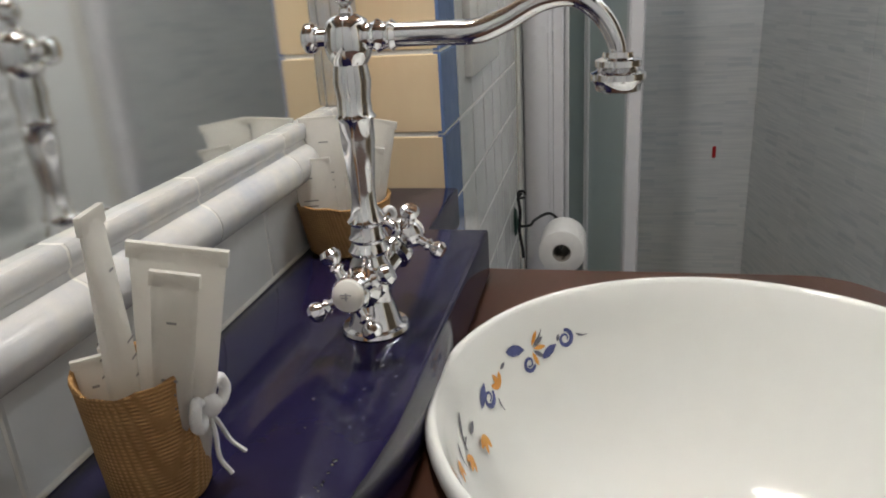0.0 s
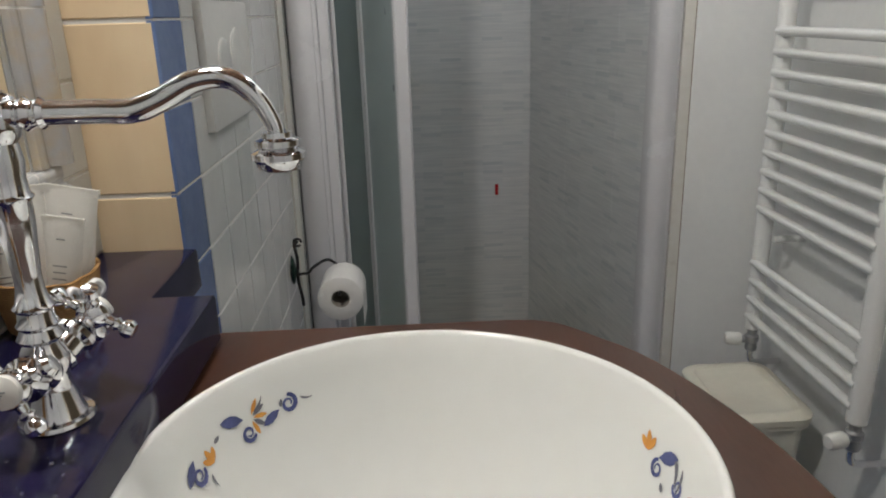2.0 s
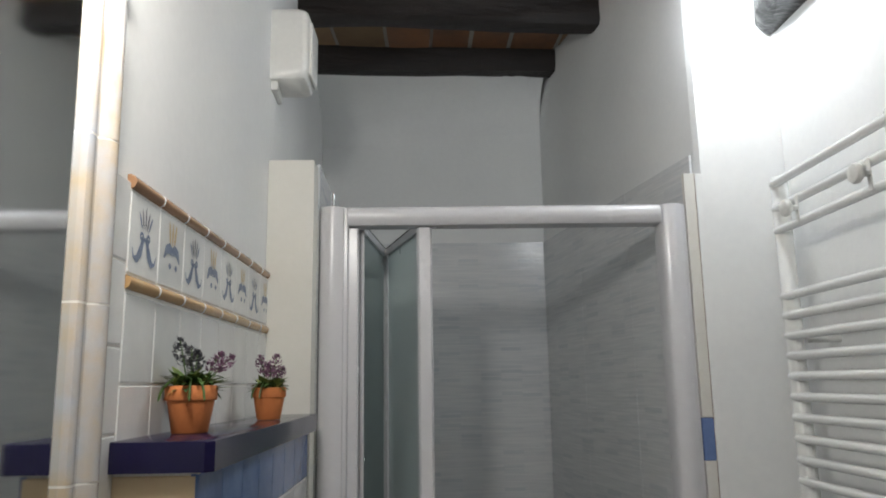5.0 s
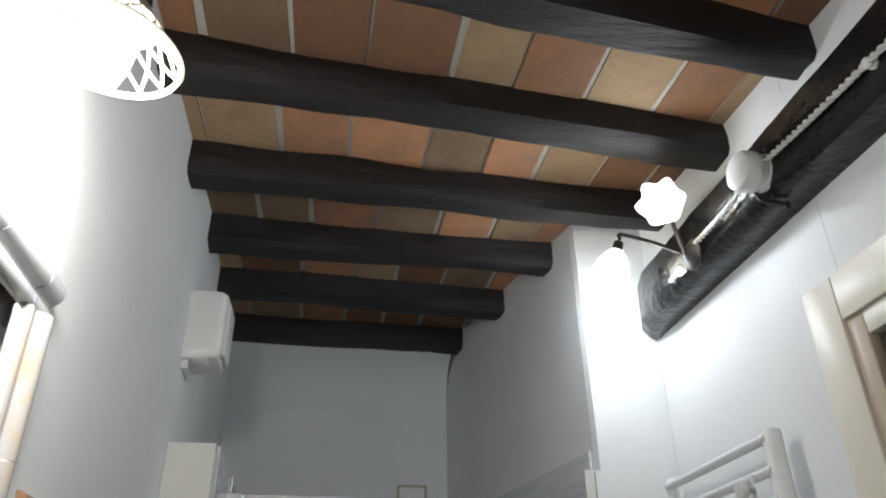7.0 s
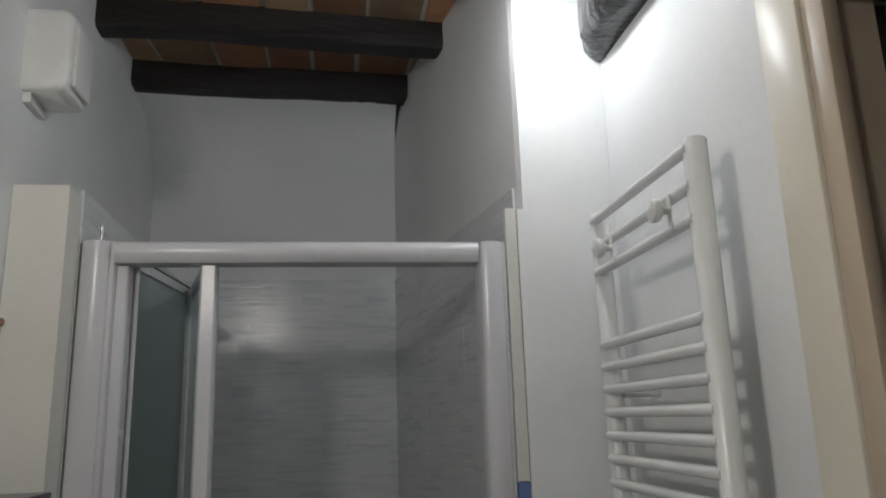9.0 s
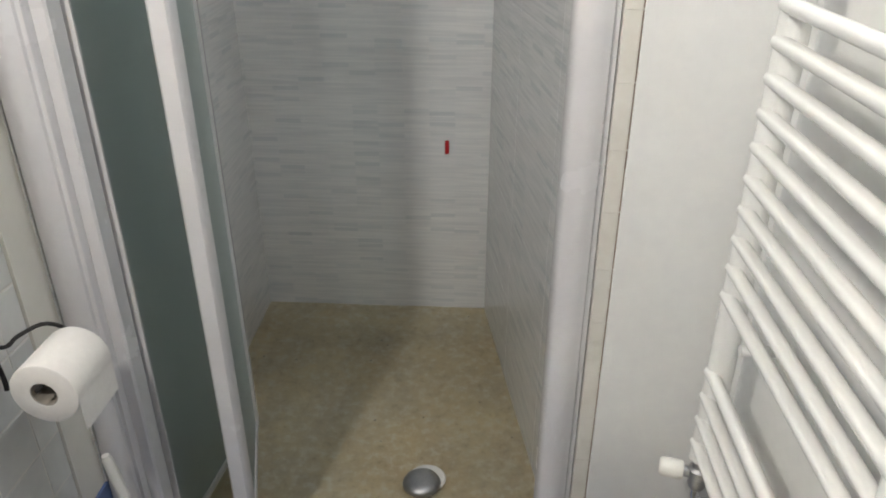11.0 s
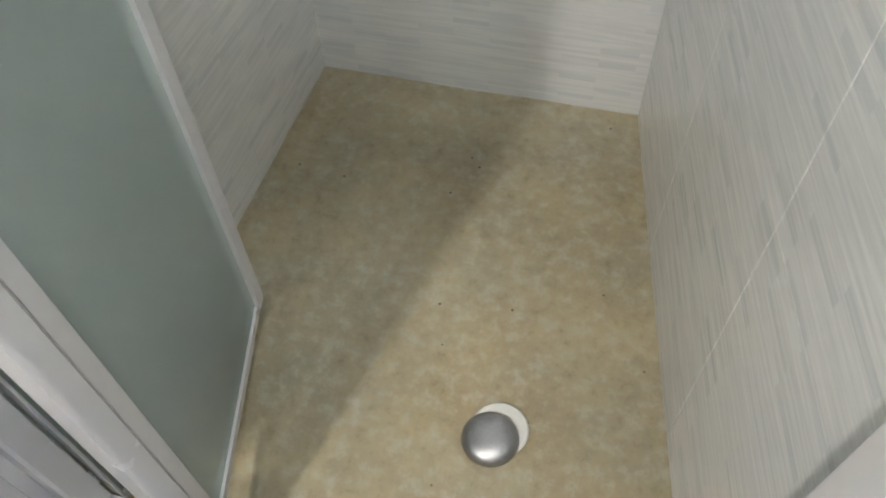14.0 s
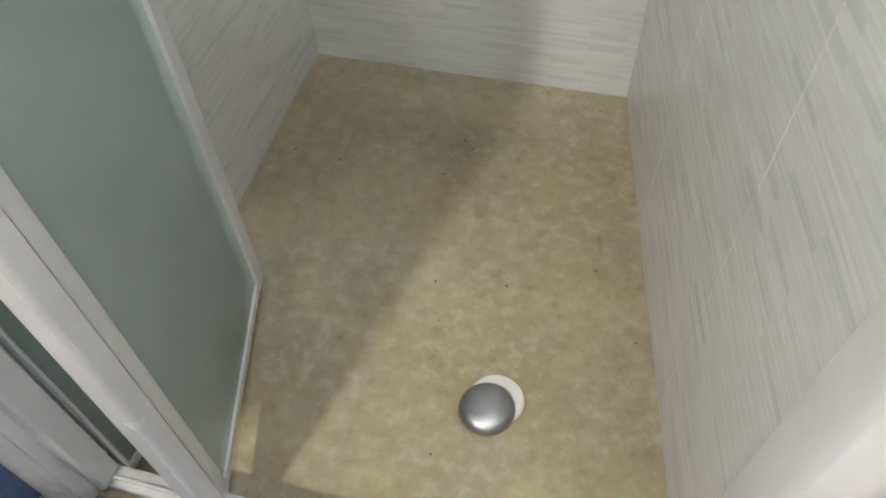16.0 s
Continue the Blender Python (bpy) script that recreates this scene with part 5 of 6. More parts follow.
def cable():
    t = thing("twisted_cable", (1.03, 0.155, 2.43), "white twisted electric cable along the beam on insulators", "cable")

    def twist(a, b, sag, turns):
        a, b = Vector(a), Vector(b)
        for ph in (0, math.pi):
            pts = []
            n = turns * 8
            for i in range(n + 1):
                u = i / n
                p = a.lerp(b, u) + Vector((0, 0, -sag * 4 * u * (1 - u)))
                w = ph + u * turns * 2 * math.pi
                pts.append(p + Vector((math.cos(w), 0, math.sin(w))) * 0.0032)
            part("strand", tubed(pts, 0.0034, 6), ROPE, t, smooth=True)

    twist((1.019, 0.09, 2.39), (1.019, -0.2, 2.366), 0.003, 9)
    twist((1.019, -0.21, 2.366), (1.019, -1.1, 2.35), 0.012, 28)
    twist((1.019, 0.15, 2.382), (1.019, 0.37, 2.378), 0.004, 7)
    part("insulator", lathed([(0, 0), (0.009, 0), (0.01, 0.004), (0.007, 0.008), (0.01, 0.013), (0.008, 0.018), (0, 0.019)], aim((1.033, -0.205, 2.366), (-1, 0, 0)), 16), CERAMIC, t, smooth=True)


cable()
t = thing("iron_hook", (1.06, 0.14, 2.34), "black iron hook under the beam beside the junction box", "hook")
part("shank", tubed(curve_points([(1.03, 0.135, 2.375), (1.024, 0.132, 2.355), (1.03, 0.128, 2.335), (1.05, 0.122, 2.328), (1.07, 0.118, 2.322)], 5), 0.0045, 8), BLACK, t, smooth=True)
part("ferrule", lathed([(0, 0), (0.006, 0), (0.007, 0.01), (0.004, 0.014), (0, 0.014)], aim((1.07, 0.118, 2.3265), (0.3, 0, -1)), 12), BLACK, t, smooth=True)


def flower_shade(t, c, axis):
    """A glass flower: six lobes that open along axis."""
    bm = bmesh.new()
    m = aim(c, axis) @ Matrix.Diagonal((0.88, 0.88, 0.88, 1))
    prof = [(0.012, -0.05), (0.018, -0.046), (0.032, -0.03), (0.042, -0.01), (0.047, 0.01), (0.05, 0.026), (0.056, 0.04)]
    seg = 48
    rings = []
    for k, (r, z) in enumerate(prof):
        ring = []
        for i in range(seg):
            a = 2 * math.pi * i / seg
            lobe = math.cos(6 * a)
            u = k / (len(prof) - 1)
            ring.append(bm.verts.new(m @ Vector(((r * (1 + 0.09 * u * lobe)) * math.cos(a), (r * (1 + 0.09 * u * lobe)) * math.sin(a), z + 0.013 * u ** 3 * lobe))))
        rings.append(ring)
    for a, b in zip(rings, rings[1:]):
        for i in range(seg):
            bm.faces.new((a[i], a[(i + 1) % seg], b[(i + 1) % seg], b[i]))
    bmesh.ops.solidify(bm, geom=bm.faces[:], thickness=0.0025)
    part("shade", bm, MILK, t, "white milk glass flower shade", smooth=True)
    part("socket", lathed([(0, -0.075), (0.01, -0.075), (0.014, -0.07), (0.0155, -0.055), (0.0155, -0.045), (0, -0.045)], m, 18), LAMP_IRON, t, smooth=True)
    bulb = bmesh.new()
    lathe(bulb, [(0, -0.044), (0.009, -0.044), (0.012, -0.03), (0.02, -0.01), (0.022, 0.004), (0.017, 0.018), (0.008, 0.025), (0, 0.0265)], m, 20)
    part("bulb", bulb, BULB_COOL, t, "lit bulb", smooth=True)


def wall_lamp():
    base = Vector((1.03, 0.41, 2.373))
    t = thing("wall_lamp", base, "two-armed wall lamp with lit glass flower shades on the beam", "lamp")
    part("rose", lathed([(0, 0), (0.034, 0), (0.036, 0.006), (0.03, 0.012), (0.02, 0.016), (0.012, 0.024), (0, 0.026)], aim(base + Vector((0.008, 0, 0)), (-1, 0, 0)), 24), LAMP_IRON, t, "blackened iron rose", smooth=True)
    ax_a, ax_b = Vector((-0.55, -0.75, -0.35)).normalized(), Vector((-0.25, 0.3, -0.9)).normalized()
    for c, ax in ((FLOWER_A, ax_a), (FLOWER_B, ax_b)):
        back = c - ax * 0.072
        part("arm", tubed(curve_points([base + Vector((-0.015, 0, 0)), base.lerp(back, 0.45) + Vector((-0.012, 0, 0.012)), back - ax * 0.012, back], 5), 0.005, 10), LAMP_IRON, t, smooth=True)
        flower_shade(t, c, ax)


wall_lamp()


def pendant_lamp():
    c = PENDANT
    t = thing("pendant_lamp", c, "lit pendant lamp with a pierced white ceramic shade and brown cap", "lamp")
    m = aim(c, (0.12, -0.1, 1)) @ Matrix.Diagonal((1.04, 1.04, 1.04, 1))
    prof = [(0.016, 0.07), (0.024, 0.066), (0.034, 0.056), (0.046, 0.038), (0.06, 0.02), (0.076, 0.002)]
    solid = lathed([(r, z) for r, z in prof[:4]] + [(r - 0.003, z - 0.002) for r, z in prof[:4]][::-1] + [prof[0]], m, 40, close=False)
    part("shade", solid, SHADE_CERAMIC, t, "white ceramic shade", smooth=True)
    part("rim", lathed([(0.073, 0.004), (0.0765, 0.0055), (0.079, 0.002), (0.0765, -0.0015), (0.073, 0.0), (0.073, 0.004)], m, 48, close=False), SHADE_CERAMIC, t, smooth=True)
    lattice = bmesh.new()
    for k in range(16):
        for hand in (-1, 1):
            pts = []
            for i in range(7):
                u = i / 6
                a = 2 * math.pi * k / 16 + hand * 0.42 * u
                r = 0.045 + (0.0745 - 0.045) * u
                z = 0.038 + (0.003 - 0.038) * u
                pts.append(m @ Vector((r * math.cos(a), r * math.sin(a), z)))
            tube(lattice, pts, 0.0019, 6)
    part("lattice", lattice, SHADE_CERAMIC, t, "pierced ceramic lattice", smooth=True)
    part("cap", lathed([(0.0, 0.098), (0.008, 0.098), (0.012, 0.092), (0.022, 0.086), (0.029, 0.074), (0.031, 0.063), (0.027, 0.062), (0, 0.066)], m, 28), BROWN_CAP, t, "brown glazed cap", smooth=True)
    part("bulb", lathed([(0, 0.055), (0.012, 0.055), (0.014, 0.035), (0.026, 0.012), (0.03, -0.006), (0.025, -0.024), (0.012, -0.034), (0, -0.036)], m, 24), BULB, t, "lit bulb", smooth=True)
    top = m @ Vector((0, 0, 0.1))
    zc = ceiling_z(top.x, top.y) - 0.002
    links = bmesh.new()
    n = int((zc - top.z) / 0.016)
    for k in range(n + 1):
        cz = top.z + 0.006 + k * 0.016
        ring = []
        for i in range(13):
            a = 2 * math.pi * i / 12
            d = Vector((0.005 * math.cos(a), 0, 0.0105 * math.sin(a)))
            if k % 2:
                d = Vector((0, d.x, d.z))
            ring.append(Vector((top.x, top.y, min(cz, zc))) + d)
        tube(links, ring, 0.0014, 6)
    part("chain", links, BLACK, t, "dark iron chain", smooth=True)


pendant_lamp()


def extractor():
    t = thing("extractor_fan", (-0.06, 0.81, 2.21), "white plastic extractor fan box with a smooth rounded side cover", "fan")
    bm = bmesh.new()
    rings = []
    for z, k in ((2.2, 0.02), (2.206, 0.008), (2.225, 0.0), (2.36, 0.0), (2.368, 0.003), (2.372, 0.01)):
        rings.append([bm.verts.new(v) for v in ((-0.107, 0.742 + k * 0.3, z), (-0.03 - k, 0.742 + k * 0.3, z), (-0.02 - k, 0.746 + k * 0.3, z), (-0.014 - k, 0.756 + k * 0.3, z), (-0.012 - k, 0.81, z), (-0.015 - k, 0.868 - k * 0.3, z), (-0.107, 0.868 - k * 0.3, z))])
    for a, b in zip(rings, rings[1:]):
        for j in range(7):
            bm.faces.new((a[j], a[(j + 1) % 7], b[(j + 1) % 7], b[j]))
    bm.faces.new(rings[0][::-1])
    bm.faces.new(rings[-1])
    part("housing", bm, WHITE_PLASTIC, t, smooth=True)
    part("side_cover", boxed((-0.014, 0.766, 2.216), (-0.007, 0.858, 2.35), 0.006, 3), WHITE_PLASTIC, t, smooth=True)
    part("bracket", prism([(-0.107, 0.76), (-0.085, 0.76), (-0.092, 0.85), (-0.107, 0.85)], 2.178, 2.1995), WHITE_PLASTIC, t)


extractor()

# ---- small things ----
def plant_pot(c, r_top, height, bloom, label, seed, spread):
    rng = random.Random(seed)
    t = thing("potted_lavender", c, label, "potted plant", "pots on the box shelf")
    M = Matrix.Translation(c)
    r0 = r_top * 0.66
    part("pot", lathed([(0, 0), (r0, 0), (r0 + 0.001, 0.001), (r_top * 0.9, height * 0.68), (r_top * 0.97, height * 0.69), (r_top, height * 0.72), (r_top, height * 0.98), (r_top - 0.001, height), (r_top - 0.004, height), (r_top - 0.005, height * 0.86), (0, height * 0.86)], M, 32), TERRA, t, "orange terracotta pot", smooth=True)
    part("soil", lathed([(0, height * 0.9), (r_top - 0.0055, height * 0.88), (0, height * 0.865)], M, 20), SOIL, t)
    top = c + Vector((0, 0, height * 0.88))
    for mat, name, count, lab in ((LEAF, "leaves", 130, "dark green narrow leaves"), (LEAF_PALE, "pale_leaves", 60, "yellowish green leaves")):
        bm = bmesh.new()
        for _ in range(count):
            a = rng.uniform(0, 2 * math.pi)
            rise = rng.uniform(0.05, 1.1)
            ln = rng.uniform(0.018, 0.036) * spread
            start = top + Vector((rng.uniform(-1, 1), rng.uniform(-1, 1), 0)) * r_top * 0.5 + Vector((0, 0, rng.uniform(0, 0.012)))
            d = Vector((math.cos(a), math.sin(a), rise)).normalized()
            side = d.cross(Vector((0, 0, 1))).normalized() * (rng.uniform(0.003, 0.006) if mat is LEAF else rng.uniform(0.005, 0.009))
            p1 = start + d * ln * 0.5
            p2 = start + d * ln + Vector((0, 0, -ln * rng.uniform(0.0, 0.45)))
            v = [bm.verts.new(start - side * 0.3), bm.verts.new(start + side * 0.3), bm.verts.new(p1 + side), bm.verts.new(p1 - side), bm.verts.new(p2), bm.verts.new(p1 + Vector((0, 0, -0.0012)))]
            bm.faces.new((v[0], v[1], v[2], v[5]))
            bm.faces.new((v[0], v[5], v[3]))
            bm.faces.new((v[5], v[2], v[4]))
            bm.faces.new((v[3], v[5], v[4]))
        part(name, bm, mat, t, lab)
    for _ in range(4):
        a = rng.uniform(0, 2 * math.pi)
        d = Vector((math.cos(a), math.sin(a), 0))
        part("trailing_stem", tubed(curve_points([top, top + d * 0.022 + Vector((0, 0, 0.016)), top + d * 0.04 + Vector((0, 0, 0.004)), top + d * 0.046 + Vector((0, 0, -0.012))], 4), [0.0016] * 12 + [0.0008], 5), LEAF, t, smooth=True)
    for dx, dy, lean, hh in bloom:
        base = top + Vector((dx * 0.35, dy * 0.35, 0.005))
        tipp = top + Vector((dx, dy, hh))
        bm = bmesh.new()
        tube(bm, curve_points([base, base.lerp(tipp, 0.5) + Vector((0, 0, 0.004)), tipp], 4), 0.0009, 5)
        part("stem", bm, LEAF, t)
        bm = bmesh.new()
        for i in range(110):
            u = rng.random()
            a = rng.uniform(0, 2 * math.pi)
            rad = 0.0085 * math.sin(math.pi * min(1, 0.12 + u * 0.9)) + 0.001
            p = base.lerp(tipp, 0.45 + 0.58 * u) + Vector((math.cos(a) * rad, math.sin(a) * rad, rng.uniform(-0.001, 0.001)))
            ln = rng.uniform(0.0035, 0.006)
            o = Vector((math.cos(a), math.sin(a), 0.9)).normalized() * ln
            s = Vector((-math.sin(a), math.cos(a), 0)) * ln * 0.5
            v = [bm.verts.new(p - s), bm.verts.new(p + s), bm.verts.new(p + o), bm.verts.new(p + o * 0.3 + Vector((math.cos(a), math.sin(a), 0)) * 0.001)]
            bm.faces.new((v[0], v[1], v[3]))
            bm.faces.new((v[1], v[2], v[3]))
            bm.faces.new((v[2], v[0], v[3]))
        part("flower_spike", bm, lean, t, "violet flower spike" if lean is LAVENDER else "grey violet flower spike")
    return t


plant_pot(Vector((-0.053, 0.13, 1.4415)), 0.033, 0.06, [(-0.014, -0.012, SAGE, 0.066), (-0.006, 0.012, SAGE, 0.056), (0.038, 0.05, LAVENDER, 0.046), (0.02, 0.06, LAVENDER, 0.05), (0.0, 0.02, SAGE, 0.05)], "terracotta pot with bushy green lavender on the navy shelf", 5, 1.25)
plant_pot(Vector((-0.03, 0.5, 1.4415)), 0.03, 0.056, [(-0.016, -0.006, LAVENDER, 0.062), (0.012, 0.0, LAVENDER, 0.064), (-0.006, 0.01, LAVENDER, 0.05), (0.004, -0.012, LAVENDER, 0.045), (0.02, 0.012, LAVENDER, 0.042)], "small terracotta pot with purple lavender on the navy shelf", 9, 1.05)


def toiletry_cup(c, label, seed, tubes, bow_angle, wide=1.0, tall=1.0):
    rng = random.Random(seed)
    t = thing("toiletry_cup", c, label, "toiletry cup", "burlap cups on the navy shelf")
    M = Matrix.Translation(c)
    prof = [(0, 0.0005), (0.034, 0.0005), (0.0365, 0.003), (0.04, 0.024), (0.0435, 0.045), (0.0445, 0.0485), (0.0435, 0.0495), (0.041, 0.0485), (0.0385, 0.03), (0.034, 0.004), (0, 0.004)]
    bm = lathed([(r * wide, z * tall) for r, z in prof], M, 44)
    for v in bm.verts:
        d = v.co - c
        a = math.atan2(d.y, d.x)
        if d.z > 0.02:
            v.co.z += 0.0016 * math.sin(3 * a + seed) + 0.0007 * math.sin(11 * a)
    part("cup", bm, BURLAP, t, "brown woven burlap cup", smooth=True)
    for dx, dy, lx, ly, length, width, flip in tubes:
        base = c + Vector((dx, dy, 0.006))
        topp = c + Vector((dx + lx, dy + ly, length))
        up = (topp - base).normalized()
        side = Vector((math.cos(flip), math.sin(flip), 0))
        side = (side - up * side.dot(up)).normalized()
        dep = up.cross(side)
        bm = bmesh.new()
        rings = []
        for i in range(9):
            u = i / 8
            hw = width * (0.36 + 0.14 * u)
            hd = width * 0.36 * (1 - u) ** 0.7 + 0.0009
            p = base.lerp(topp, u)
            rings.append([bm.verts.new(p + side * hw * math.cos(2 * math.pi * k / 16) + dep * hd * math.sin(2 * math.pi * k / 16)) for k in range(16)])
        for a, b in zip(rings, rings[1:]):
            for k in range(16):
                bm.faces.new((a[k], a[(k + 1) % 16], b[(k + 1) % 16], b[k]))
        bm.faces.new(rings[0][::-1])
        bm.faces.new(rings[-1])
        ob = part("tube", bm, TUBE_FOIL, t, "white cosmetic tube", smooth=True)
        bm = bmesh.new()
        c0, c1 = base.lerp(topp, 0.94), base.lerp(topp, 1.0)
        v = [bm.verts.new(p + side * width * 0.515 * s + dep * 0.0014 * q) for p in (c0, c1) for s, q in ((-1, 1), (1, 1), (1, -1), (-1, -1))]
        for f in ((0, 1, 5, 4), (1, 2, 6, 5), (2, 3, 7, 6), (3, 0, 4, 7), (4, 5, 6, 7), (3, 2, 1, 0)):
            bm.faces.new([v[k] for k in f])
        part("crimp", bm, TUBE_FOIL, ob)
        for row, (u0, wid) in enumerate(((0.8, 0.2), (0.56, 0.34), (0.5, 0.3), (0.44, 0.34), (0.3, 0.24))):
            p = base.lerp(topp, u0)
            hd = width * 0.36 * (1 - u0) ** 0.7 + 0.0015
            for s in (-1, 1):
                bm = bmesh.new()
                q = [p + side * width * wid * 0.5 * a + dep * (hd * s) + up * b for a, b in ((-1, 0), (1, 0), (1, 0.0012), (-1, 0.0012))]
                bm.faces.new([bm.verts.new(k) for k in q])
                part("print_bar", bm, PRINT_GREY, ob)
    ba = Vector((math.cos(bow_angle), math.sin(bow_angle), 0))
    bt = Vector((-ba.y, ba.x, 0))
    k0 = c + ba * 0.0425 * wide + Vector((0, 0, 0.034 * tall))
    bow = bmesh.new()
    for s in (-1, 1):
        tube(bow, curve_points([k0, k0 + bt * 0.012 * s + Vector((0, 0, 0.008)) + ba * 0.004, k0 + bt * 0.017 * s + Vector((0, 0, 0.0)) + ba * 0.005, k0 + bt * 0.01 * s + Vector((0, 0, -0.005)) + ba * 0.004, k0], 5), 0.003, 10)
        tube(bow, curve_points([k0 + ba * 0.002, k0 + ba * 0.006 + bt * 0.003 * s + Vector((0, 0, -0.012)), k0 + ba * 0.008 + bt * 0.007 * s + Vector((0, 0, -0.024)), k0 + ba * 0.014 + bt * 0.009 * s + Vector((0, 0, -0.032))], 5), 0.0012, 6)
    ball(bow, k0 + ba * 0.004, 0.0062, 14)
    part("ribbon_bow", bow, RIBBON, t, "white satin ribbon bow", smooth=True)


toiletry_cup(Vector((-0.0345, -0.565, SHELF)), "burlap toiletry cup with white cosmetic tubes and a ribbon", 3, [(-0.004, -0.007, -0.0, 0.004, 0.148, 0.026, 1.85), (0.006, 0.005, 0.026, -0.002, 0.13, 0.043, 0.25), (0.01, -0.008, 0.024, 0.002, 0.121, 0.021, 0.25), (-0.014, -0.008, -0.004, 0.0, 0.078, 0.016, 0.6), (-0.01, 0.008, -0.006, 0.0, 0.076, 0.016, 0.2)], 0.1, 0.665, 1.43)
toiletry_cup(Vector((-0.055, -0.21, SHELF)), "burlap toiletry cup with white tubes behind the tap", 7, [(-0.014, 0.01, -0.004, 0.004, 0.122, 0.045, 0.1), (0.012, 0.008, 0.018, 0.004, 0.12, 0.048, -0.1), (0.014, -0.01, 0.016, -0.002, 0.1, 0.034, 0.0), (-0.014, -0.012, -0.012, -0.002, 0.088, 0.045, -0.15)], -0.5)


def paper_holder():
    t = thing("paper_holder", (0.0, 0.66, 0.69), "dark green wrought iron toilet paper holder on the tiled wall", "paper holder")
    leaf = bmesh.new()
    outline = [(0.0, 0.034), (0.012, 0.018), (0.015, 0.0), (0.011, -0.018), (0.0, -0.032), (-0.011, -0.018), (-0.015, 0.0), (-0.012, 0.018)]
    a = [leaf.verts.new((0.002, 0.655 + u, 0.7 + v)) for u, v in outline]
    b = [leaf.verts.new((0.007, 0.655 + u * 0.8, 0.7 + v * 0.8)) for u, v in outline]
    mid = leaf.verts.new((0.011, 0.655, 0.7))
    for i in range(8):
        j = (i + 1) % 8
        leaf.faces.new((a[i], a[j], b[j], b[i]))
        leaf.faces.new((b[i], b[j], mid))
    leaf.faces.new(a[::-1])
    part("leaf_plate", leaf, IRON_GREEN, t, "green enamelled iron leaf")
    part("scroll_bar", tubed(curve_points([(0.018, 0.655, 0.765), (0.012, 0.648, 0.758), (0.012, 0.655, 0.745), (0.014, 0.66, 0.72), (0.012, 0.658, 0.68), (0.018, 0.655, 0.64), (0.02, 0.652, 0.62)], 5), 0.0035, 8), BLACK, t, smooth=True)
    part("curl", tubed([(0.018 + 0.008 * math.cos(q), 0.655, 0.762 + 0.008 * math.sin(q)) for q in [i * 0.5 for i in range(12)]], 0.0026, 7), BLACK, t, smooth=True)
    part("arm", tubed(curve_points([(0.012, 0.657, 0.69), (0.035, 0.66, 0.692), (0.045, 0.675, 0.7), (0.075, 0.7, 0.706), (0.104, 0.725, 0.67), (0.104, 0.724, 0.662), (0.104, 0.6, 0.662)], 5), 0.0032, 8), BLACK, t, smooth=True)


paper_holder()


def paper_roll():
    c = Vector((0.104, 0.612, 0.647))
    t = thing("toilet_roll", c, "white toilet paper roll hanging on the iron holder", "toilet roll")
    m = aim(c, (0, 1, 0))
    part("paper", lathed([(0.0195, 0), (0.046, 0), (0.048, 0.0015), (0.0485, 0.004), (0.0485, 0.096), (0.047, 0.1), (0.0195, 0.1), (0.0195, 0.0)], m, 44, close=False), PAPER, t, smooth=True)
    part("core", lathed([(0.0195, 0.001), (0.0192, 0.099), (0.0178, 0.099), (0.0178, 0.001), (0.0195, 0.001)], m, 28, close=False), CARDBOARD, t, "grey cardboard core", smooth=True)
    part("loose_sheet", boxed((0.1505, 0.615, 0.585), (0.1515, 0.71, 0.647)), PAPER, t)


paper_roll()


def waste_bin():
    t = thing("waste_bin", (0.965, 0.56, -0.005), "ivory plastic waste bin with a flat lid under the radiator", "waste bin")
    bm = bmesh.new()

    def rounded(x0, y0, x1, y1, r, z):
        pts = []
        for cx, cy, a0 in ((x1 - r, y1 - r, 0), (x0 + r, y1 - r, 90), (x0 + r, y0 + r, 180), (x1 - r, y0 + r, 270)):
            for k in range(6):
                a = radians(a0 + 18 * k)
                pts.append(bm.verts.new((cx + r * math.cos(a), cy + r * math.sin(a), z)))
        return pts

    rings = [rounded(0.895, 0.465, 1.035, 0.655, 0.03, -0.004), rounded(0.875, 0.445, 1.055, 0.675, 0.035, 0.385), rounded(0.867, 0.437, 1.063, 0.683, 0.038, 0.388), rounded(0.867, 0.437, 1.063, 0.683, 0.038, 0.398)]
    for a, b in zip(rings, rings[1:]):
        for i in range(len(a)):
            j = (i + 1) % len(a)
            bm.faces.new((a[i], a[j], b[j], b[i]))
    bm.faces.new(rings[0][::-1])
    bm.faces.new(rings[-1])
    part("bucket", bm, BIN_PLASTIC, t, smooth=True)
    bm = bmesh.new()
    rings = [rounded(0.864, 0.434, 1.066, 0.686, 0.04, 0.3985), rounded(0.863, 0.433, 1.067, 0.687, 0.04, 0.412), rounded(0.87, 0.44, 1.06, 0.68, 0.036, 0.419), rounded(0.885, 0.455, 1.045, 0.665, 0.03, 0.42), rounded(0.89, 0.46, 1.04, 0.66, 0.028, 0.415)]
    for a, b in zip(rings, rings[1:]):
        for i in range(len(a)):
            j = (i + 1) % len(a)
            bm.faces.new((a[i], a[j], b[j], b[i]))
    bm.faces.new(rings[0][::-1])
    bm.faces.new(rings[-1])
    part("lid", bm, BIN_PLASTIC, t, smooth=True)


waste_bin()


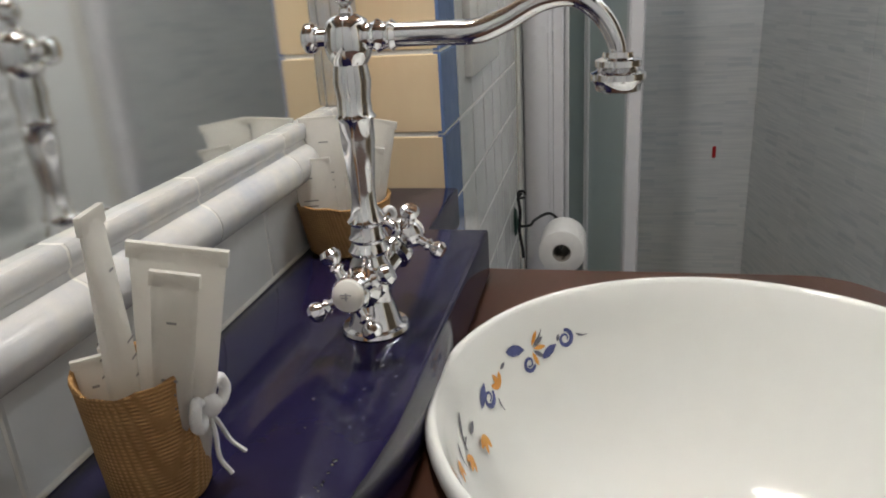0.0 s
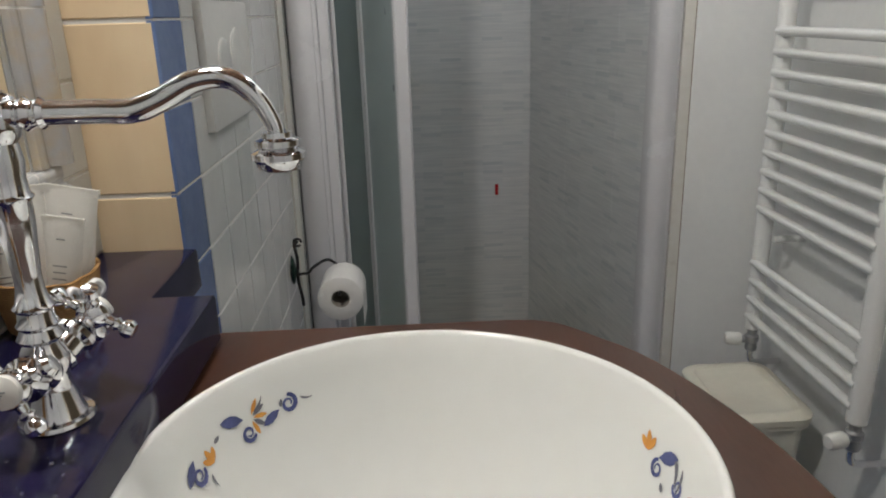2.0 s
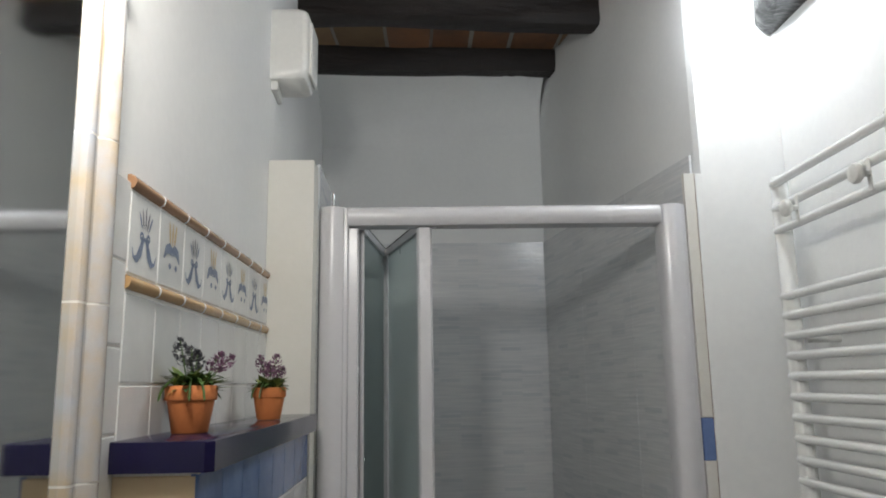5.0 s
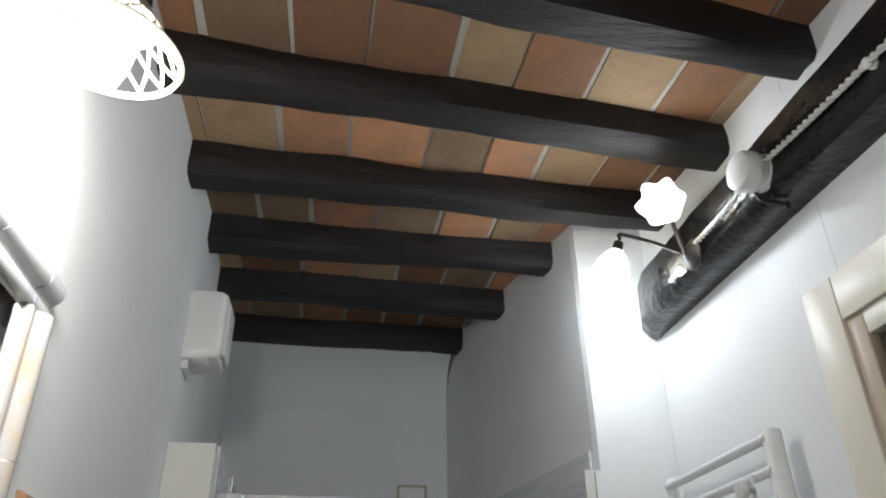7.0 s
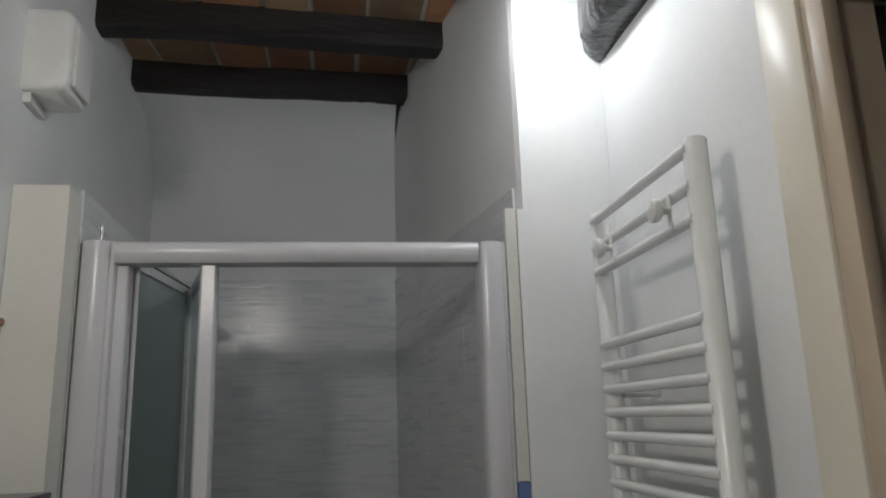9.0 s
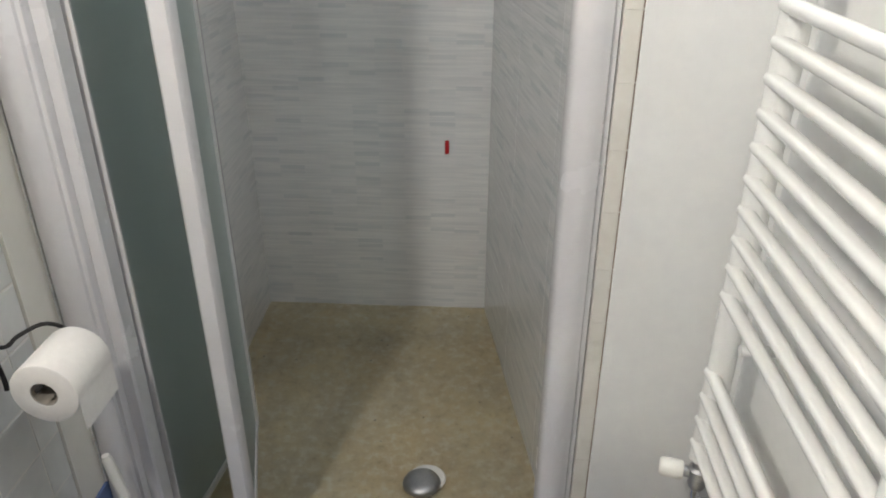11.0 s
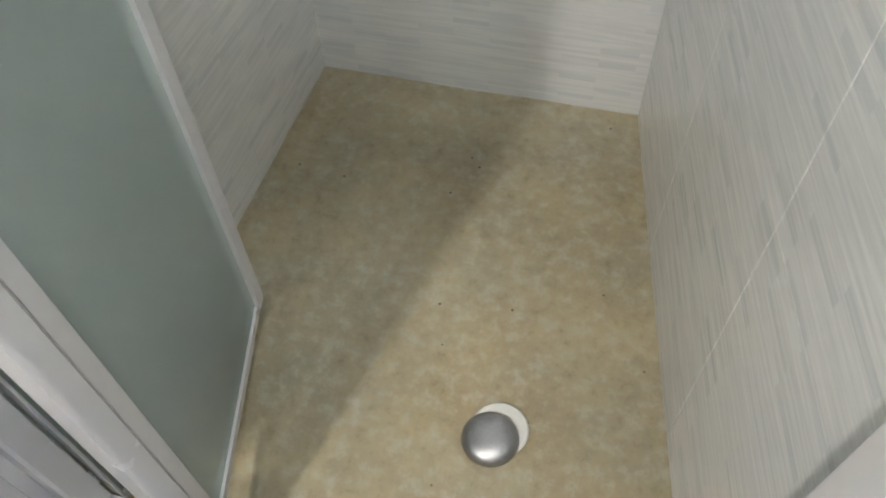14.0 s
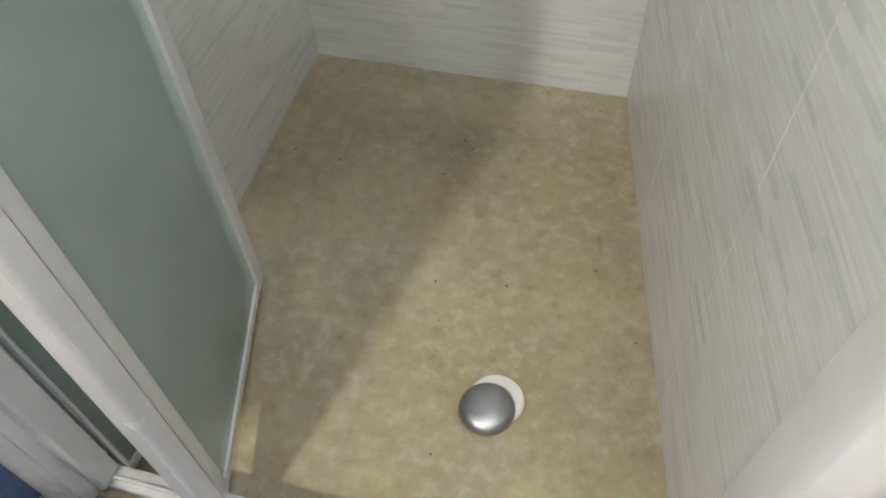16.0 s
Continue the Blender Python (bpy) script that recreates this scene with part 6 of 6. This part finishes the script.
def toilet_brush():
    c = Vector((0.103, 0.757, -0.005))
    t = thing("toilet_brush", c, "white toilet brush standing in a teal plastic holder", "toilet brush")
    M = Matrix.Translation(c) @ Matrix.Diagonal((0.84, 0.84, 1, 1))
    part("holder", lathed([(0, 0), (0.048, 0), (0.055, 0.004), (0.068, 0.02), (0.067, 0.12), (0.058, 0.17), (0.05, 0.18), (0.047, 0.178), (0.052, 0.12), (0.052, 0.01), (0, 0.01)], M, 40), TEAL, t, "teal plastic holder", smooth=True)
    part("rim", lathed([(0.046, 0.1785), (0.0505, 0.1805), (0.0505, 0.1835), (0.047, 0.185), (0.044, 0.183), (0.046, 0.1785)], M, 40, close=False), WHITE_PLASTIC, t, "white rim", smooth=True)
    bm = lathed([(0, 0.02), (0.03, 0.02), (0.042, 0.09), (0.043, 0.164), (0.038, 0.174), (0.012, 0.178), (0, 0.178)], M, 36)
    part("brush_head", bm, WHITE_PLASTIC, t, smooth=True)
    for k in range(12):
        a = 2 * math.pi * k / 12
        d = Vector((math.cos(a), math.sin(a), 0))
        s = Vector((-d.y, d.x, 0)) * 0.0016
        bm = bmesh.new()
        p, q = c + d * 0.012 + Vector((0, 0, 0.1785)), c + d * 0.0305 + Vector((0, 0, 0.1755))
        vs = [bm.verts.new(v) for v in (p - s * 0.5, p + s * 0.5, q + s * 1.6, q - s * 1.6)]
        ve = [bm.verts.new(v.co + Vector((0, 0, 0.0012))) for v in vs]
        bm.faces.new(ve)
        for i in range(4):
            bm.faces.new((vs[i], vs[(i + 1) % 4], ve[(i + 1) % 4], ve[i]))
        part("slot", bm, PRINT_GREY, t)
    top = Vector((0.06, 0.768, 0.39))
    start = c + Vector((0, 0, 0.176))
    shaft = part("handle", tubed([start.lerp(top, u) for u in (0, 0.08, 0.1, 0.13, 0.15, 0.55, 0.58, 0.6)], [0.012, 0.0105, 0.013, 0.013, 0.0085, 0.0075, 0.0095, 0.0095], 16), WHITE_PLASTIC, t, smooth=True)
    n = 26
    part("grip", tubed([start.lerp(top, 0.6 + 0.4 * i / n) for i in range(n + 1)], [(0.0098 if i % 2 else 0.0086) if i < n - 1 else 0.007 for i in range(n + 1)], 16), WHITE_PLASTIC, shaft, "ribbed white grip", smooth=True)


toilet_brush()

# ---- floor tiles ----
fp = 0.0965
fm = bpy.data.meshes.new("floor_tile")
bm = boxed((-fp / 2 + 0.0016, -fp / 2 + 0.0016, -0.006), (fp / 2 - 0.0016, fp / 2 - 0.0016, 0.0), 0.0012)
bm.to_mesh(fm)
bm.free()
fm.materials.append(BLUE_FLOOR)
anchor = Vector((0.15, 0.825))
rest = bmesh.new()
root = math.sqrt(0.5)
for i in range(-32, 32):
    for j in range(-32, 32):
        p = anchor + Vector(((i + 0.5) * fp * root - (j + 0.5) * fp * root, (i + 0.5) * fp * root + (j + 0.5) * fp * root))
        if not (-0.06 < p.x < 1.1 and -1.85 < p.y < 0.93):
            continue
        if p.y > 0.912:
            continue
        if p.y > 0.775:
            bm = bmesh.new()
            bm.from_mesh(fm)
            bm.transform(Matrix.Translation((p.x, p.y, 0)) @ Matrix.Rotation(math.pi / 4, 4, "Z"))
            bmesh.ops.bisect_plane(bm, geom=bm.verts[:] + bm.edges[:] + bm.faces[:], plane_co=(0, 0.8455, 0), plane_no=(0, 1, 0), clear_outer=True)
            part("floor_tile", bm, BLUE_FLOOR, floor)
        elif p.y > 0.25:
            ob = piece("floor_tile", fm, (p.x, p.y, 0.0), floor, math.pi / 4)
        else:
            q = fp / 2 - 0.0016
            vs = [rest.verts.new((p.x + (a - b) * root, p.y + (a + b) * root, 0.0)) for a, b in ((-q, -q), (q, -q), (q, q), (-q, q))]
            rest.faces.new(vs)
ob = part("far_floor_tiles", rest, BLUE_FLOOR, floor)
ob["kind"] = "stuff"
